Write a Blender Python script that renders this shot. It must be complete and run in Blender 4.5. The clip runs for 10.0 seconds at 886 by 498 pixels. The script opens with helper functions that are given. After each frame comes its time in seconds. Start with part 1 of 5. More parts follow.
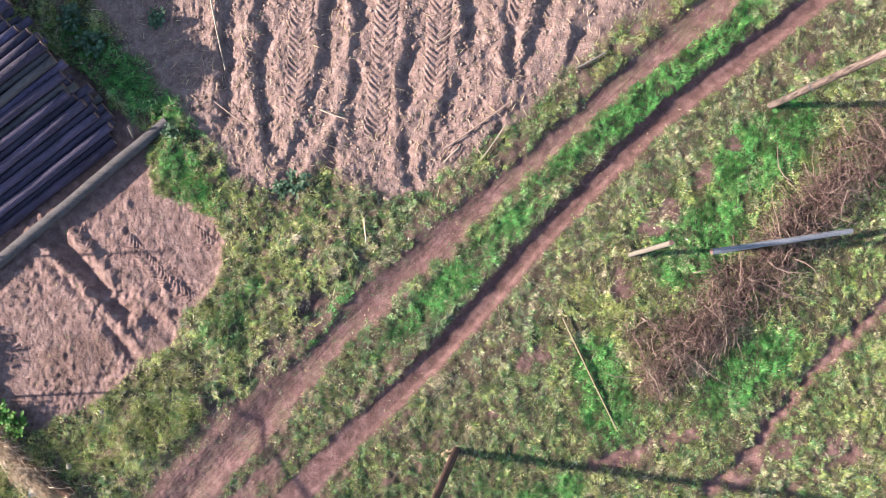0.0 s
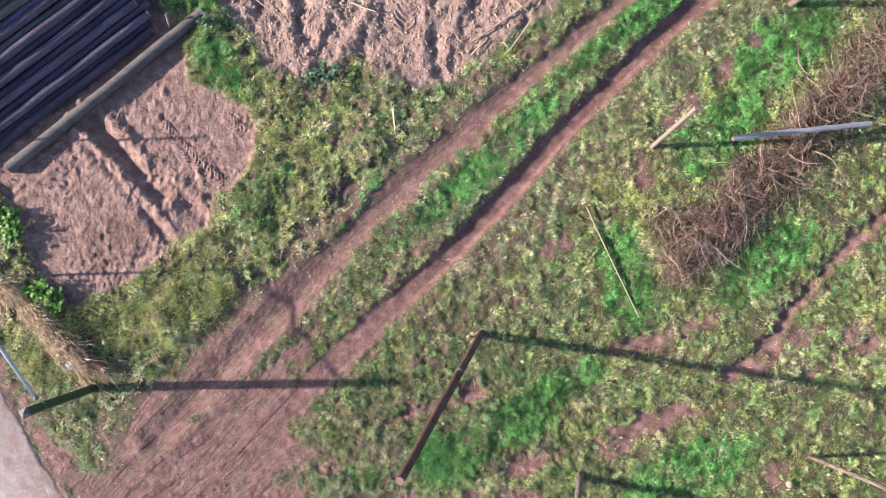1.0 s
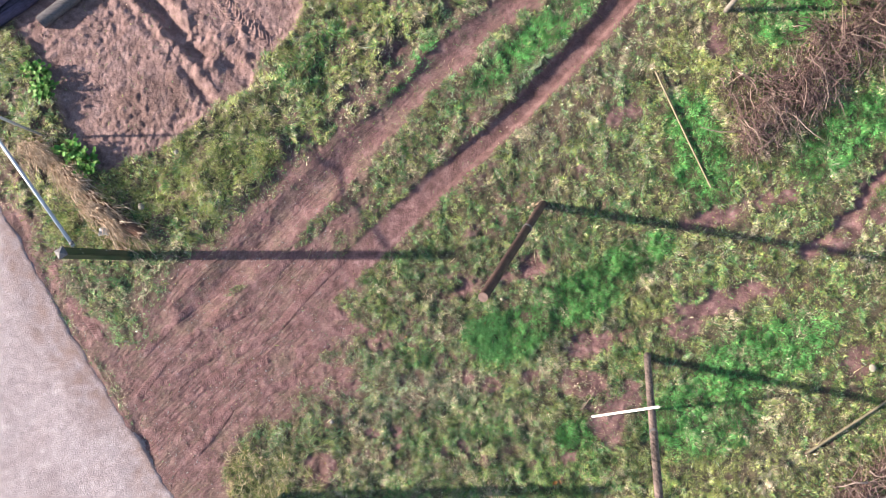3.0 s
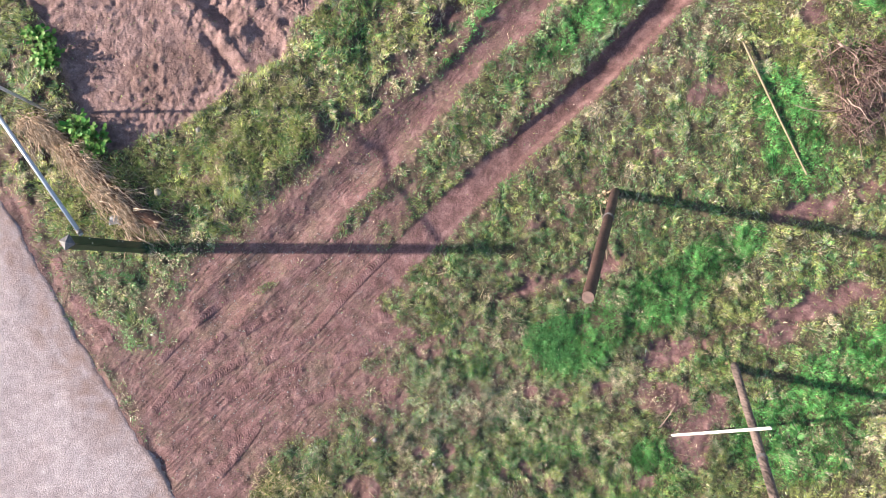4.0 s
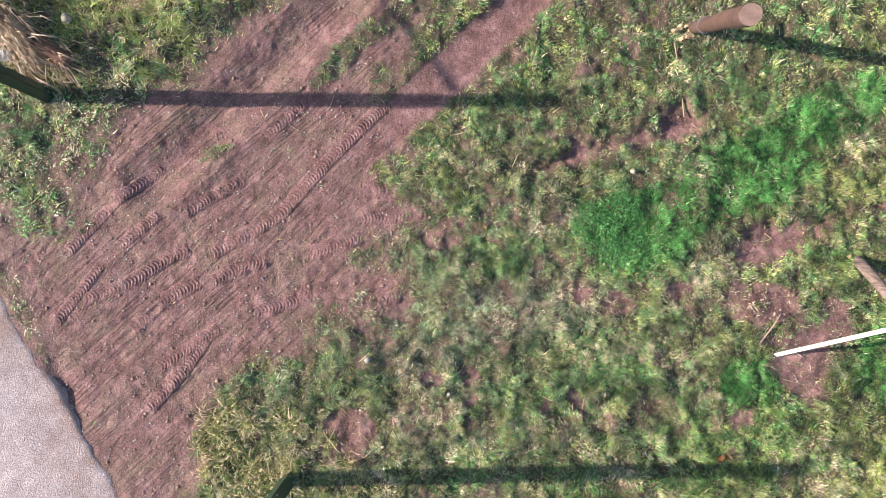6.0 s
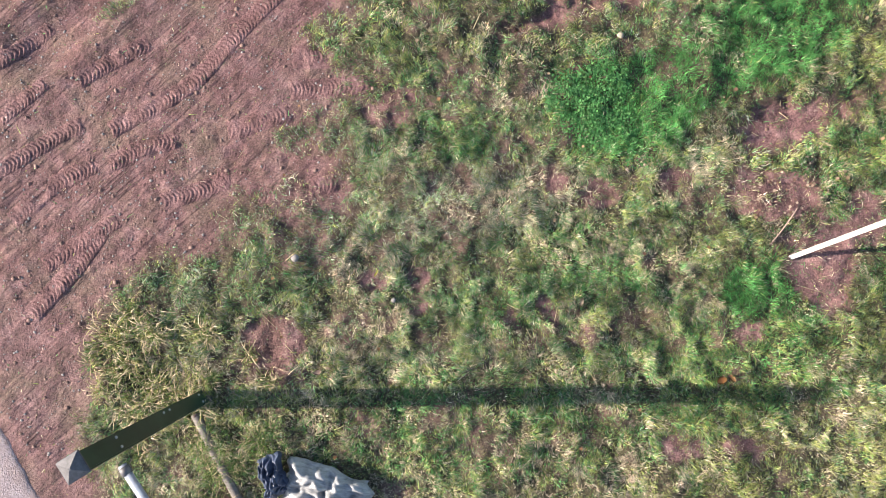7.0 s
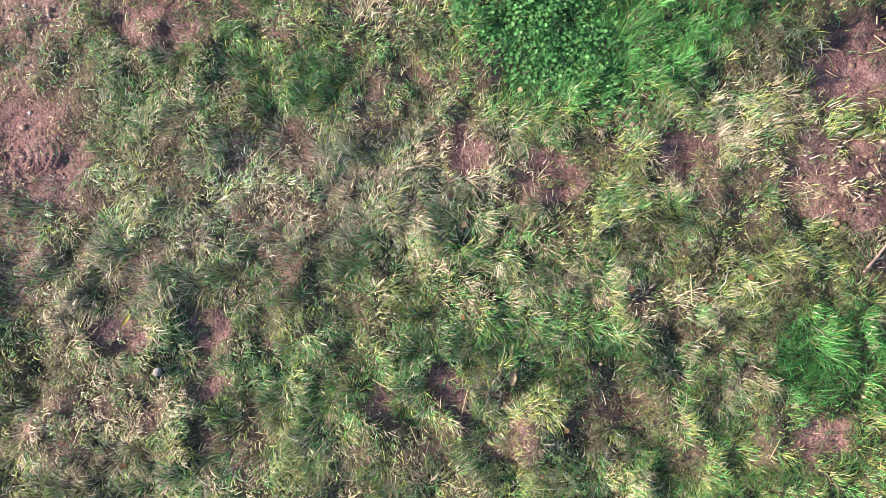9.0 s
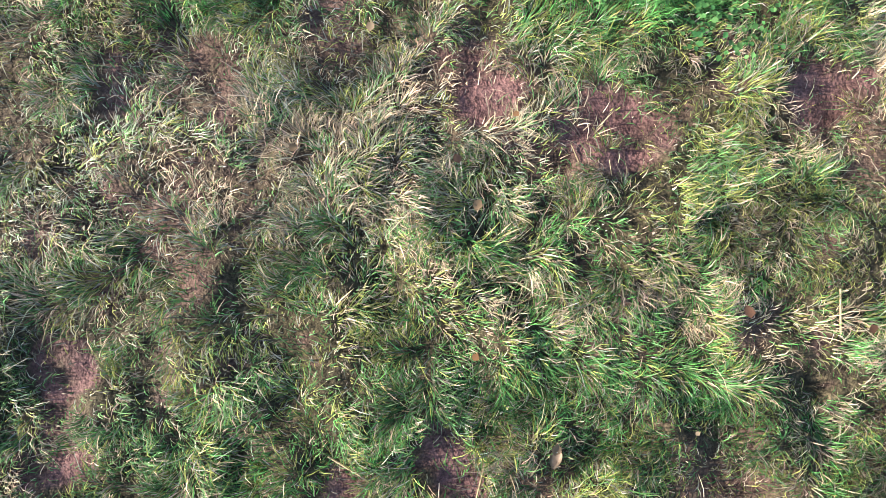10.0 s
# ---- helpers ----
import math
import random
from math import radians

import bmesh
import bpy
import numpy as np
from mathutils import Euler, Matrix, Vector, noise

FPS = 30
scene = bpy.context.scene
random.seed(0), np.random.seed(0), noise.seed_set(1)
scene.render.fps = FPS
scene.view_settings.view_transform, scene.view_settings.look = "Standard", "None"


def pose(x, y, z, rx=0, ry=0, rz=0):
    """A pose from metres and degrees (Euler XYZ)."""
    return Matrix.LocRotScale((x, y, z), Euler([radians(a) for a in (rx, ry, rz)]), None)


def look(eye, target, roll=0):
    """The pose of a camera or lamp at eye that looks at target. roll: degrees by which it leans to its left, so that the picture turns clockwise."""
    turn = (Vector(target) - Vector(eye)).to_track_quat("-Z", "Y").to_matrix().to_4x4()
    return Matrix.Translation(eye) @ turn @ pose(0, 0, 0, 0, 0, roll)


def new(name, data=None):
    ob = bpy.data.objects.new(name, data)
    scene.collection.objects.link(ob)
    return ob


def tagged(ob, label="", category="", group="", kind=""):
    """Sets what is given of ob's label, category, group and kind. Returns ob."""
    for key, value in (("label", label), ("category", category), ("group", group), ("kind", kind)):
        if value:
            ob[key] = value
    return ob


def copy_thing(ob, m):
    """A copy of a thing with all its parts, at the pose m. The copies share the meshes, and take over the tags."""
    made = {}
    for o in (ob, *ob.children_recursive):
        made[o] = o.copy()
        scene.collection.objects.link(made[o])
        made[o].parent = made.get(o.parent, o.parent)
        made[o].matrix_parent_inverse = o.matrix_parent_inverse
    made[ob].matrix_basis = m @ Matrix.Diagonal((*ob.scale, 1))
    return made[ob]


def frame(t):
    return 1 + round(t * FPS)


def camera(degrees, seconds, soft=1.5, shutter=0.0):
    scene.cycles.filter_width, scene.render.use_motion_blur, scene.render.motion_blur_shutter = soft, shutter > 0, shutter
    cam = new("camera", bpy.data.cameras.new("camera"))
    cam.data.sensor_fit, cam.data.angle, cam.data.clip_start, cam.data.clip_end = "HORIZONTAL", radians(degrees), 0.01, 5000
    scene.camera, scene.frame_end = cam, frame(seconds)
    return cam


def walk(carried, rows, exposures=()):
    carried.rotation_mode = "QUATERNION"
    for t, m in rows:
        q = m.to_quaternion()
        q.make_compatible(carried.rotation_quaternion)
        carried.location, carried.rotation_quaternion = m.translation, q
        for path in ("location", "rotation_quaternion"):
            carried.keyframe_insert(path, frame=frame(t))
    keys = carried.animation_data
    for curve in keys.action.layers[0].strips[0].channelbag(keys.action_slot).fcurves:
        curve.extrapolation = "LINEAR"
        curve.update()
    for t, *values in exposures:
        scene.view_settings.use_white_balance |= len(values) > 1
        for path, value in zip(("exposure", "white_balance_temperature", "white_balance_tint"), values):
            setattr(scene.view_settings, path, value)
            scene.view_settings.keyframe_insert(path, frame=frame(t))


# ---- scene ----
cam = camera(65.0, 10.0, soft=0.5)
PATH = [
    (0, (8.616, 5.088, 17.031), (8.674, 5.208, 15.035), 25.0),
    (0.5, (8.142, 3.39, 17.145), (8.193, 3.501, 15.149), 24.3),
    (1, (8.057, 2.189, 17.253), (8.1, 2.322, 15.257), 17.7),
    (1.5, (8.207, 0.985, 17.166), (8.24, 1.119, 15.171), 13.9),
    (2, (7.644, -0.098, 17.05), (7.676, 0.048, 15.056), 12.6),
    (2.5, (7.235, -0.623, 16.658), (7.26, -0.492, 14.662), 11.2),
    (2.7, (7.118, -0.812, 16.39), (7.148, -0.672, 14.395), 12.5),
    (3.8, (5.67, -0.985, 14.307), (5.721, -0.843, 12.312), 20.4),
    (4, (5.623, -0.951, 13.897), (5.662, -0.806, 11.903), 15.8),
    (4.5, (5.527, -0.765, 12.886), (5.571, -0.626, 10.891), 18.1),
    (5, (5.576, -1.091, 11.873), (5.618, -0.949, 9.878), 16.9),
    (5.5, (5.371, -1.863, 10.877), (5.425, -1.703, 8.884), 19.0),
    (6, (5.329, -2.918, 9.951), (5.394, -2.756, 7.959), 22.6),
    (6.2, (5.39, -3.286, 9.618), (5.454, -3.145, 7.624), 24.9),
    (7.3, (6.479, -4.061, 7.544), (6.516, -3.947, 5.548), 19.1),
    (7.5, (6.661, -4.056, 7.078), (6.701, -3.941, 5.082), 20.2),
    (8, (7.073, -3.94, 6.02), (7.121, -3.826, 4.023), 24.3),
    (8.5, (7.382, -3.805, 5.243), (7.435, -3.676, 3.248), 23.9),
    (9, (7.385, -3.668, 4.446), (7.436, -3.523, 2.451), 21.0),
    (9.5, (7.385, -3.621, 3.694), (7.438, -3.47, 1.701), 21.0),
    (10, (7.411, -3.578, 2.779), (7.472, -3.421, 0.786), 23.2),
]
walk(cam, [(t, look(eye, target, roll)) for t, eye, target, roll in PATH])
# ---- light ----
world = bpy.data.worlds.new("world")
scene.world = world
world.use_nodes = True
wn = world.node_tree
sky = wn.nodes.new("ShaderNodeTexSky")
sky.sky_type = "NISHITA"
sky.sun_disc = False
SUN_EL, SUN_AZ = radians(21.5), radians(-91.6)
sky.sun_elevation = SUN_EL
sky.sun_rotation = SUN_AZ
wn.links.new(sky.outputs[0], wn.nodes["Background"].inputs[0])
wn.nodes["Background"].inputs[1].default_value = 0.094
sun = new("sun", bpy.data.lights.new("sun", "SUN"))
sun.data.energy = 4.8
sun.data.angle = radians(0.8)
sun.data.color = (1.0, 0.89, 0.77)
sun.matrix_world = look((-20, -0.55, 8.08), (0, 0, 0.2))
scene.view_settings.exposure = 1.42

# ---- noise and plan helpers ----
LATTICES = {}


def lattice(seed):
    if seed not in LATTICES:
        LATTICES[seed] = np.random.default_rng(seed).random((256, 256))
    return LATTICES[seed]


def vnoise(x, y, seed):
    g = lattice(seed)
    xi, yi = np.floor(x).astype(int), np.floor(y).astype(int)
    fx, fy = x - xi, y - yi
    fx, fy = fx * fx * (3 - 2 * fx), fy * fy * (3 - 2 * fy)
    a, b = g[xi % 256, yi % 256], g[(xi + 1) % 256, yi % 256]
    c, d = g[xi % 256, (yi + 1) % 256], g[(xi + 1) % 256, (yi + 1) % 256]
    return (a * (1 - fx) + b * fx) * (1 - fy) + (c * (1 - fx) + d * fx) * fy


def fbm(x, y, size, octaves=4, seed=1, rough=0.5):
    """Fractal noise about 0, between -1 and 1, whose largest forms are size metres wide."""
    total, amp, norm = 0.0, 1.0, 0.0
    for o in range(octaves):
        k = 2.0 ** o / size
        ca, sa = math.cos(0.7 * o + seed), math.sin(0.7 * o + seed)
        total = total + amp * (vnoise((ca * x - sa * y) * k + 13.1 * o, (sa * x + ca * y) * k + 7.7 * o, seed + 31 * o) * 2 - 1)
        norm += amp
        amp *= rough
    return total / norm


def near_line(x, y, pts):
    """Distance to a polyline, the way along it, and the offset to its left."""
    best = np.full(np.shape(x), 1e9)
    along, side, run = np.zeros_like(best), np.zeros_like(best), 0.0
    for (ax, ay), (bx, by) in zip(pts, pts[1:]):
        dx, dy = bx - ax, by - ay
        n = math.hypot(dx, dy)
        s = np.clip(((x - ax) * dx + (y - ay) * dy) / n / n, 0, 1)
        ex, ey = x - ax - s * dx, y - ay - s * dy
        d = np.hypot(ex, ey)
        m = d < best
        best = np.where(m, d, best)
        along = np.where(m, run + s * n, along)
        side = np.where(m, (dx * ey - dy * ex) / n, side)
        run += n
    return best, along, side


def inside(x, y, pts):
    """Signed distance to a closed outline, positive inside."""
    odd = np.zeros(np.shape(x), bool)
    for (ax, ay), (bx, by) in zip(pts, pts[1:] + pts[:1]):
        if ay != by:
            odd ^= ((ay > y) != (by > y)) & (x < (bx - ax) * (y - ay) / (by - ay) + ax)
    d = near_line(x, y, pts + pts[:1])[0]
    return np.where(odd, d, -d)


def ramp(v, lo, hi):
    t = np.clip((v - lo) / (hi - lo), 0, 1)
    return t * t * (3 - 2 * t)


def spot(x, y, cx, cy, rx, ry, turn=0.0):
    """1 in the middle of an oval, 0 at its rim and outside (in a soft way)."""
    c, s = math.cos(radians(turn)), math.sin(radians(turn))
    u, v = ((x - cx) * c + (y - cy) * s) / rx, (-(x - cx) * s + (y - cy) * c) / ry
    return ramp(1.35 - np.hypot(u, v), 0.0, 0.7)


# ---- plan ----
RUT_A = [(22, 17.2), (16, 12.3), (12.16, 8.98), (9.33, 6.62), (6.43, 3.97), (4.9, 2.3), (3.2, 0.6), (1.5, -1.2)]
RUT_B = [(24, 16.3), (18.52, 12.19), (14.71, 9.42), (13.2, 8.0), (11.41, 6.25), (10.14, 4.8), (8.75, 3.36), (6.8, 1.56), (4.82, -0.38), (3.2, -1.9)]
TRACK_A = [(1.2, -0.5), (2.65, 1.0), (3.57, 1.82), (4.64, 2.86), (5.59, 3.52), (6.81, 4.85), (7.63, 5.7), (8.46, 6.42), (10.06, 7.75), (12.0, 9.1), (16, 12.5), (22, 17.4),
           (22.4, 16.9), (16.3, 12.0), (12.2, 8.75), (11.19, 7.95), (10.04, 6.95), (9.5, 6.35), (8.74, 5.6), (7.85, 4.74), (6.89, 3.9), (6.28, 3.25), (5.6, 2.4), (4.8, 1.6), (4.14, 0.73), (3.0, -0.6)]
ENTRY = [(5.0, 2.9), (5.3, 1.2), (4.7, 0.1), (5.2, -0.7), (5.0, -1.15), (5.8, -1.5), (5.5, -1.9), (4.9, -2.05), (5.35, -2.3), (5.1, -2.7), (5.15, -3.1), (4.5, -2.95), (3.8, -3.3), (3.2, -3.9),
         (2.4, -4.8), (2.5, -6), (4.2, -9), (2.0, -9), (-0.2, -3.4), (-1.6, -1.3), (-3.6, 1.8), (-6.2, 5.8), (-5.6, 6.0), (-1.9, 0.3), (-0.3, -1.9), (0.57, -0.92), (1.3, 0.0), (2.9, 1.5)]
FIELD = [(-4, 17), (0.5, 12.4), (2.2, 10.2), (3.3, 8.9), (4.5, 7.9), (5.2, 7.5), (6.2, 8.1), (7.2, 7.5), (8.0, 7.2), (9.2, 7.9), (10.76, 9.2), (12.3, 10.4), (15.0, 12.8), (34, 30), (-10, 60)]
LOT = [(1.95, 8.9), (2.15, 7.7), (3.57, 6.95), (3.84, 6.3), (3.62, 5.3), (2.75, 4.5), (2.65, 3.8), (1.75, 3.4), (1.0, 2.7), (-0.1, 2.2), (-0.8, 1.8), (-1.4, 2.6), (-2.4, 4.7), (-4, 7.5), (-9, 12), (-4, 13.5), (0.4, 10.5)]
ROAD_EDGE = [(-11, 12.6), (-6, 5.5), (-3.09, 1.26), (-2.39, 0.26), (-1.52, -1.4), (-0.96, -2.25), (-0.13, -3.49), (1.12, -5.36), (4, -9.7), (12, -21)]
LOW_RUT = [(24, 7.8), (20.1, 4.63), (19.1, 3.81), (18.22, 2.99), (17.49, 2.17), (16.61, 1.09), (15.5, 0.2)]
LOW_RUT_2 = [(24, 3.6), (19.57, 1.17), (18.28, 0.65), (17.3, 0.1)]
MUD_LINE = [(10.2, -2.1), (11.46, -1.55), (12.83, -1.12), (14.07, -0.81), (15.4, -0.65)]
MUD_LINE_2 = [(6.9, -1.0), (7.75, -0.6), (8.47, -0.46), (9.25, -0.15)]
MUD_LINE_3 = [(12.6, 0.85), (13.83, 1.12), (14.5, 1.5)]
# bare places in the grass: x, y, half length, half width, turn
BARE = [(18.55, 10.8, .45, .3, 40), (16.4, 8.7, .3, .22, 0), (15.67, 7.9, .45, .22, 60), (14.72, 6.9, .5, .3, 70), (14.3, 6.6, .35, .25, 0), (13.5, 5.1, .3, .45, 10),
        (11.25, 3.35, .5, .3, 30), (10.35, 2.0, .25, .2, 0), (10.8, -3.4, .55, .42, 20), (10.1, -2.75, .5, .3, 10), (11.3, -3.1, .4, .3, 40), (12.6, -1.6, .5, .25, 30),
        (8.2, -2.83, .28, .17, 5), (9.1, -2.64, .24, .15, 20), (7.55, -2.62, .17, .1, 0), (10.7, -1.85, .6, .18, 22), (4.55, -4.6, .3, .2, -20), (5.85, -1.85, .4, .22, 0), (9.9, -5.85, .25, .2, 0),
        (9.2, -5.8, .3, .2, 0), (4.8, -3.0, .6, .3, 10), (16.5, -2.3, .5, .4, 0), (17.5, 1.2, .6, .25, 30), (5.52, -3.93, .17, .13, 0), (7.66, -4.3, .06, .28, 14),
        (7.15, -4.4, .1, .25, 20), (6.0, 4.9, .5, .15, 40), (7.6, 4.6, .45, .15, 44), (16.4, 0.6, .7, .3, 45), (18.7, 1.2, .6, .25, 30), (15.2, 1.6, .5, .2, 30)]
# clear patches of damp soil
PATCHES = [(8.22, -2.86, .25, .18, 10), (9.02, -2.68, .13, .17, 0), (7.67, -2.74, .16, .11, 20), (6.04, -3.87, .16, .15, 0), (4.42, -4.72, .42, .36, 20), (10.35, -2.85, .5, .32, 10), (10.85, -3.65, .42, .6, 10),
           (7.55, -4.2, .07, .2, 15), (6.12, -4.25, .12, .08, 0), (13.55, 5.15, .28, .42, 10), (14.3, 6.75, .35, .28, 40), (5.6, -1.95, .3, .18, 0), (9.95, -4.5, .2, .15, 30), (11.2, 3.4, .3, .2, 30)]
# lush green places
LUSH = [(8.6, -1.75, 1.0, .55, 20), (10.0, -1.0, 1.3, .55, 25), (11.5, .05, 1.0, .4, 25), (13.0, 2.6, .7, 1.3, 15), (15.4, 6.2, 1.4, .8, 40), (17.2, 8.6, 1.6, .8, 40), (14.4, -2.2, 1.8, .7, 25),
        (10.05, -3.95, .45, .35, 10), (13.0, -3.6, 1.3, .8, 0), (16.6, 3.0, 1.5, .6, 40), (6.2, 4.4, .9, .3, 44), (9.7, 5.6, 2.8, .35, 43), (14.6, 10.1, 3.4, .42, 38), (2.9, 7.9, .5, .9, 30), (1.6, 10.4, 2.2, .6, -35)]


GROOVES = [[(-0.05, -2.2), (0.54, -1.25), (1.11, -0.43), (1.8, 0.15)], [(2.69, -1.84), (3.28, -1.12), (3.95, -0.2)], [(1.2, -3.6), (2.2, -2.8), (3.2, -1.9)], [(10.0, -2.1), (10.7, -1.85), (11.4, -1.6)]]
LANES = [[(3.6, 14.0), (3.75, 10.2)], [(4.95, 14.0), (4.58, 10.95), (4.92, 8.54)], [(6.6, 14.0), (6.18, 10.66), (5.33, 7.98)], [(7.3, 14.0), (6.95, 10.51), (6.72, 8.95), (6.24, 8.25)],
         [(8.8, 14.0), (8.21, 10.5), (8.25, 8.65)], [(9.95, 14.0), (9.69, 10.92), (8.96, 8.79)], [(10.84, 13.5), (10.88, 10.2), (10.5, 9.06)], [(12.2, 14.0), (11.24, 10.48)], [(13.4, 14.0), (12.6, 11.3)]]
TREADS = [[(5.8, 13.4), (5.48, 9.53)], [(7.95, 13.4), (7.42, 8.8)], [(9.25, 13.4), (8.9, 9.78)], [(11.55, 13.4), (10.53, 10.2)]]


# greener turf
GREEN_TURF = [(8.4, -3.75, 1.1, 0.5, -18), (7.2, -4.3, 0.7, 0.3, 0), (9.6, -4.9, 1.6, 0.7, 10), (7.0, -5.6, 2.0, 0.6, 0), (6.2, -2.3, 0.8, 0.3, 10), (4.0, 4.6, 1.2, 0.5, 45)]
# scraps of turf left in the muddy entry
TURF = [(4.9, 1.45, 0.75, 0.3, 48), (4.1, 0.65, 0.7, 0.22, 45), (3.3, -0.1, 0.5, 0.12, 40), (2.35, -0.77, 0.3, 0.1, 20), (5.2, -0.2, 0.5, 0.2, 30), (4.7, -2.3, 0.4, 0.2, 0)]


def plan(x, y):
    """All masks of the ground at a place."""
    p = {}
    edge = 0.16 * fbm(x, y, 0.5, 4, 3) + 0.14 * fbm(x, y, 1.7, 3, 5)
    da, sa, oa = near_line(x, y, RUT_A)
    db, sb, ob = near_line(x, y, RUT_B)
    p["rut_a"] = np.maximum(ramp(0.26 - da + 0.5 * edge, -0.12, 0.12), 0.95 * ramp(inside(x, y, TRACK_A) + 1.3 * edge + 0.07 * fbm(x, y, 0.14, 3, 4, 0.7), -0.06, 0.1))
    shoulder = ramp(-oa, 0.15, 0.45) * ramp(1.25 + oa + 2.0 * edge, 0.0, 0.5) * ramp(sa, 1.0, 4.0)
    p["shoulder"] = shoulder * ramp(0.25 + fbm(x, y, 0.5, 4, 17, 0.65), 0.0, 0.45)
    p["rut_b"] = ramp(0.31 - db + 0.3 * edge, -0.08, 0.08)
    p["da"], p["sa"], p["oa"], p["db"], p["sb"], p["ob"] = da, sa, oa, db, sb, ob
    entry = ramp(inside(x, y, ENTRY) + 2.4 * edge, -0.28, 0.5)
    for g in TURF:
        entry = entry * (1 - 0.62 * ramp(spot(x, y, *g) + 2.2 * edge, 0.35, 1.0))
    p["entry"] = entry
    p["field"] = ramp(inside(x, y, FIELD) + 1.6 * edge, -0.2, 0.25)
    p["lot"] = ramp(inside(x, y, LOT) + 1.0 * edge, -0.12, 0.14)
    _, _, oroad = near_line(x, y, ROAD_EDGE)
    p["oroad"] = -oroad + 0.1 * fbm(x, y, 0.4, 3, 9)
    low = np.zeros_like(x)
    for line, w in ((LOW_RUT, 0.20), (LOW_RUT_2, 0.17), (MUD_LINE, 0.15), (MUD_LINE_2, 0.17), (MUD_LINE_3, 0.10)):
        low = np.maximum(low, ramp(w - near_line(x, y, line)[0] + 1.7 * edge + 0.24 * fbm(x, y, 0.2, 4, 18, 0.7), -0.14, 0.2))
    p["low"] = low
    bare = np.zeros_like(x)
    for b in BARE:
        bare = np.maximum(bare, spot(x, y, *b))
    ragged = fbm(x, y, 0.26, 5, 19, 0.75)
    bare = ramp(bare + 1.5 * ragged, 0.30, 1.15) * ramp(bare, 0.0, 0.3)
    for b in PATCHES:
        bare = np.maximum(bare, ramp(spot(x, y, *b) + 1.1 * ragged, 0.38, 0.85))
    scrap = ramp(fbm(x, y, 0.55, 4, 21, 0.6), 0.30, 0.45)
    p["bare"] = np.maximum(bare, (0.5 - 0.35 * ramp(x, 8, 11)) * scrap)
    lush = np.zeros_like(x)
    for b in LUSH:
        lush = np.maximum(lush, spot(x, y, *b))
    for b in GREEN_TURF:
        lush = np.maximum(lush, 0.28 * spot(x, y, *b))
    p["lush"] = np.clip(lush + 0.35 * edge, 0, 1)
    soil = np.maximum.reduce([p["rut_a"], p["rut_b"], p["entry"], p["field"], p["lot"], p["low"], 0.72 * p["shoulder"], 0.9 * p["bare"], ramp(p["oroad"], -0.25, 0.05)])
    p["soil"] = soil
    p["firm"] = np.maximum.reduce([p["rut_a"], p["rut_b"], p["entry"], p["field"], p["lot"], p["low"], 0.72 * p["shoulder"], ramp(p["oroad"], -0.25, 0.05)])
    # rank mounds of grass west of the ruts and between the ruts
    p["strip"] = ramp(-ob, 0.45, 0.95) * ramp(1.85 + ob, 0.0, 0.3) * ramp(18.5 - sb, 0, 5) * (1 - soil)
    p["lush"] = np.clip(p["lush"] * (1 - p["shoulder"]) + 0.6 * p["strip"] * ramp(-ob, 0.7, 1.1), 0, 1)
    p["trod"] = ramp(ob, 0.25, 0.5) * ramp(1.5 - ob + edge, 0, 0.5) * ramp(22 - sb, 0, 3)
    p["trod"] = np.maximum(p["trod"], 0.7 * ramp(-ob, 0.25, 0.4) * ramp(0.95 + ob + edge, 0, 0.35) * ramp(22 - sb, 0, 3))
    p["trod"] = np.maximum(p["trod"], np.maximum(0.7 * spot(x, y, 6.7, -2.95, 1.2, 0.45, 8), 0.45 * spot(x, y, 5.2, -3.0, 1.2, 0.9, 0)))
    p["mound"] = ramp(7.2 - x + 0.2 * y, 0, 2.0) * ramp(y + 0.2, -0.3, 1.2) * (1 - soil) * ramp(-oa, 0.5, 1.3)
    return p


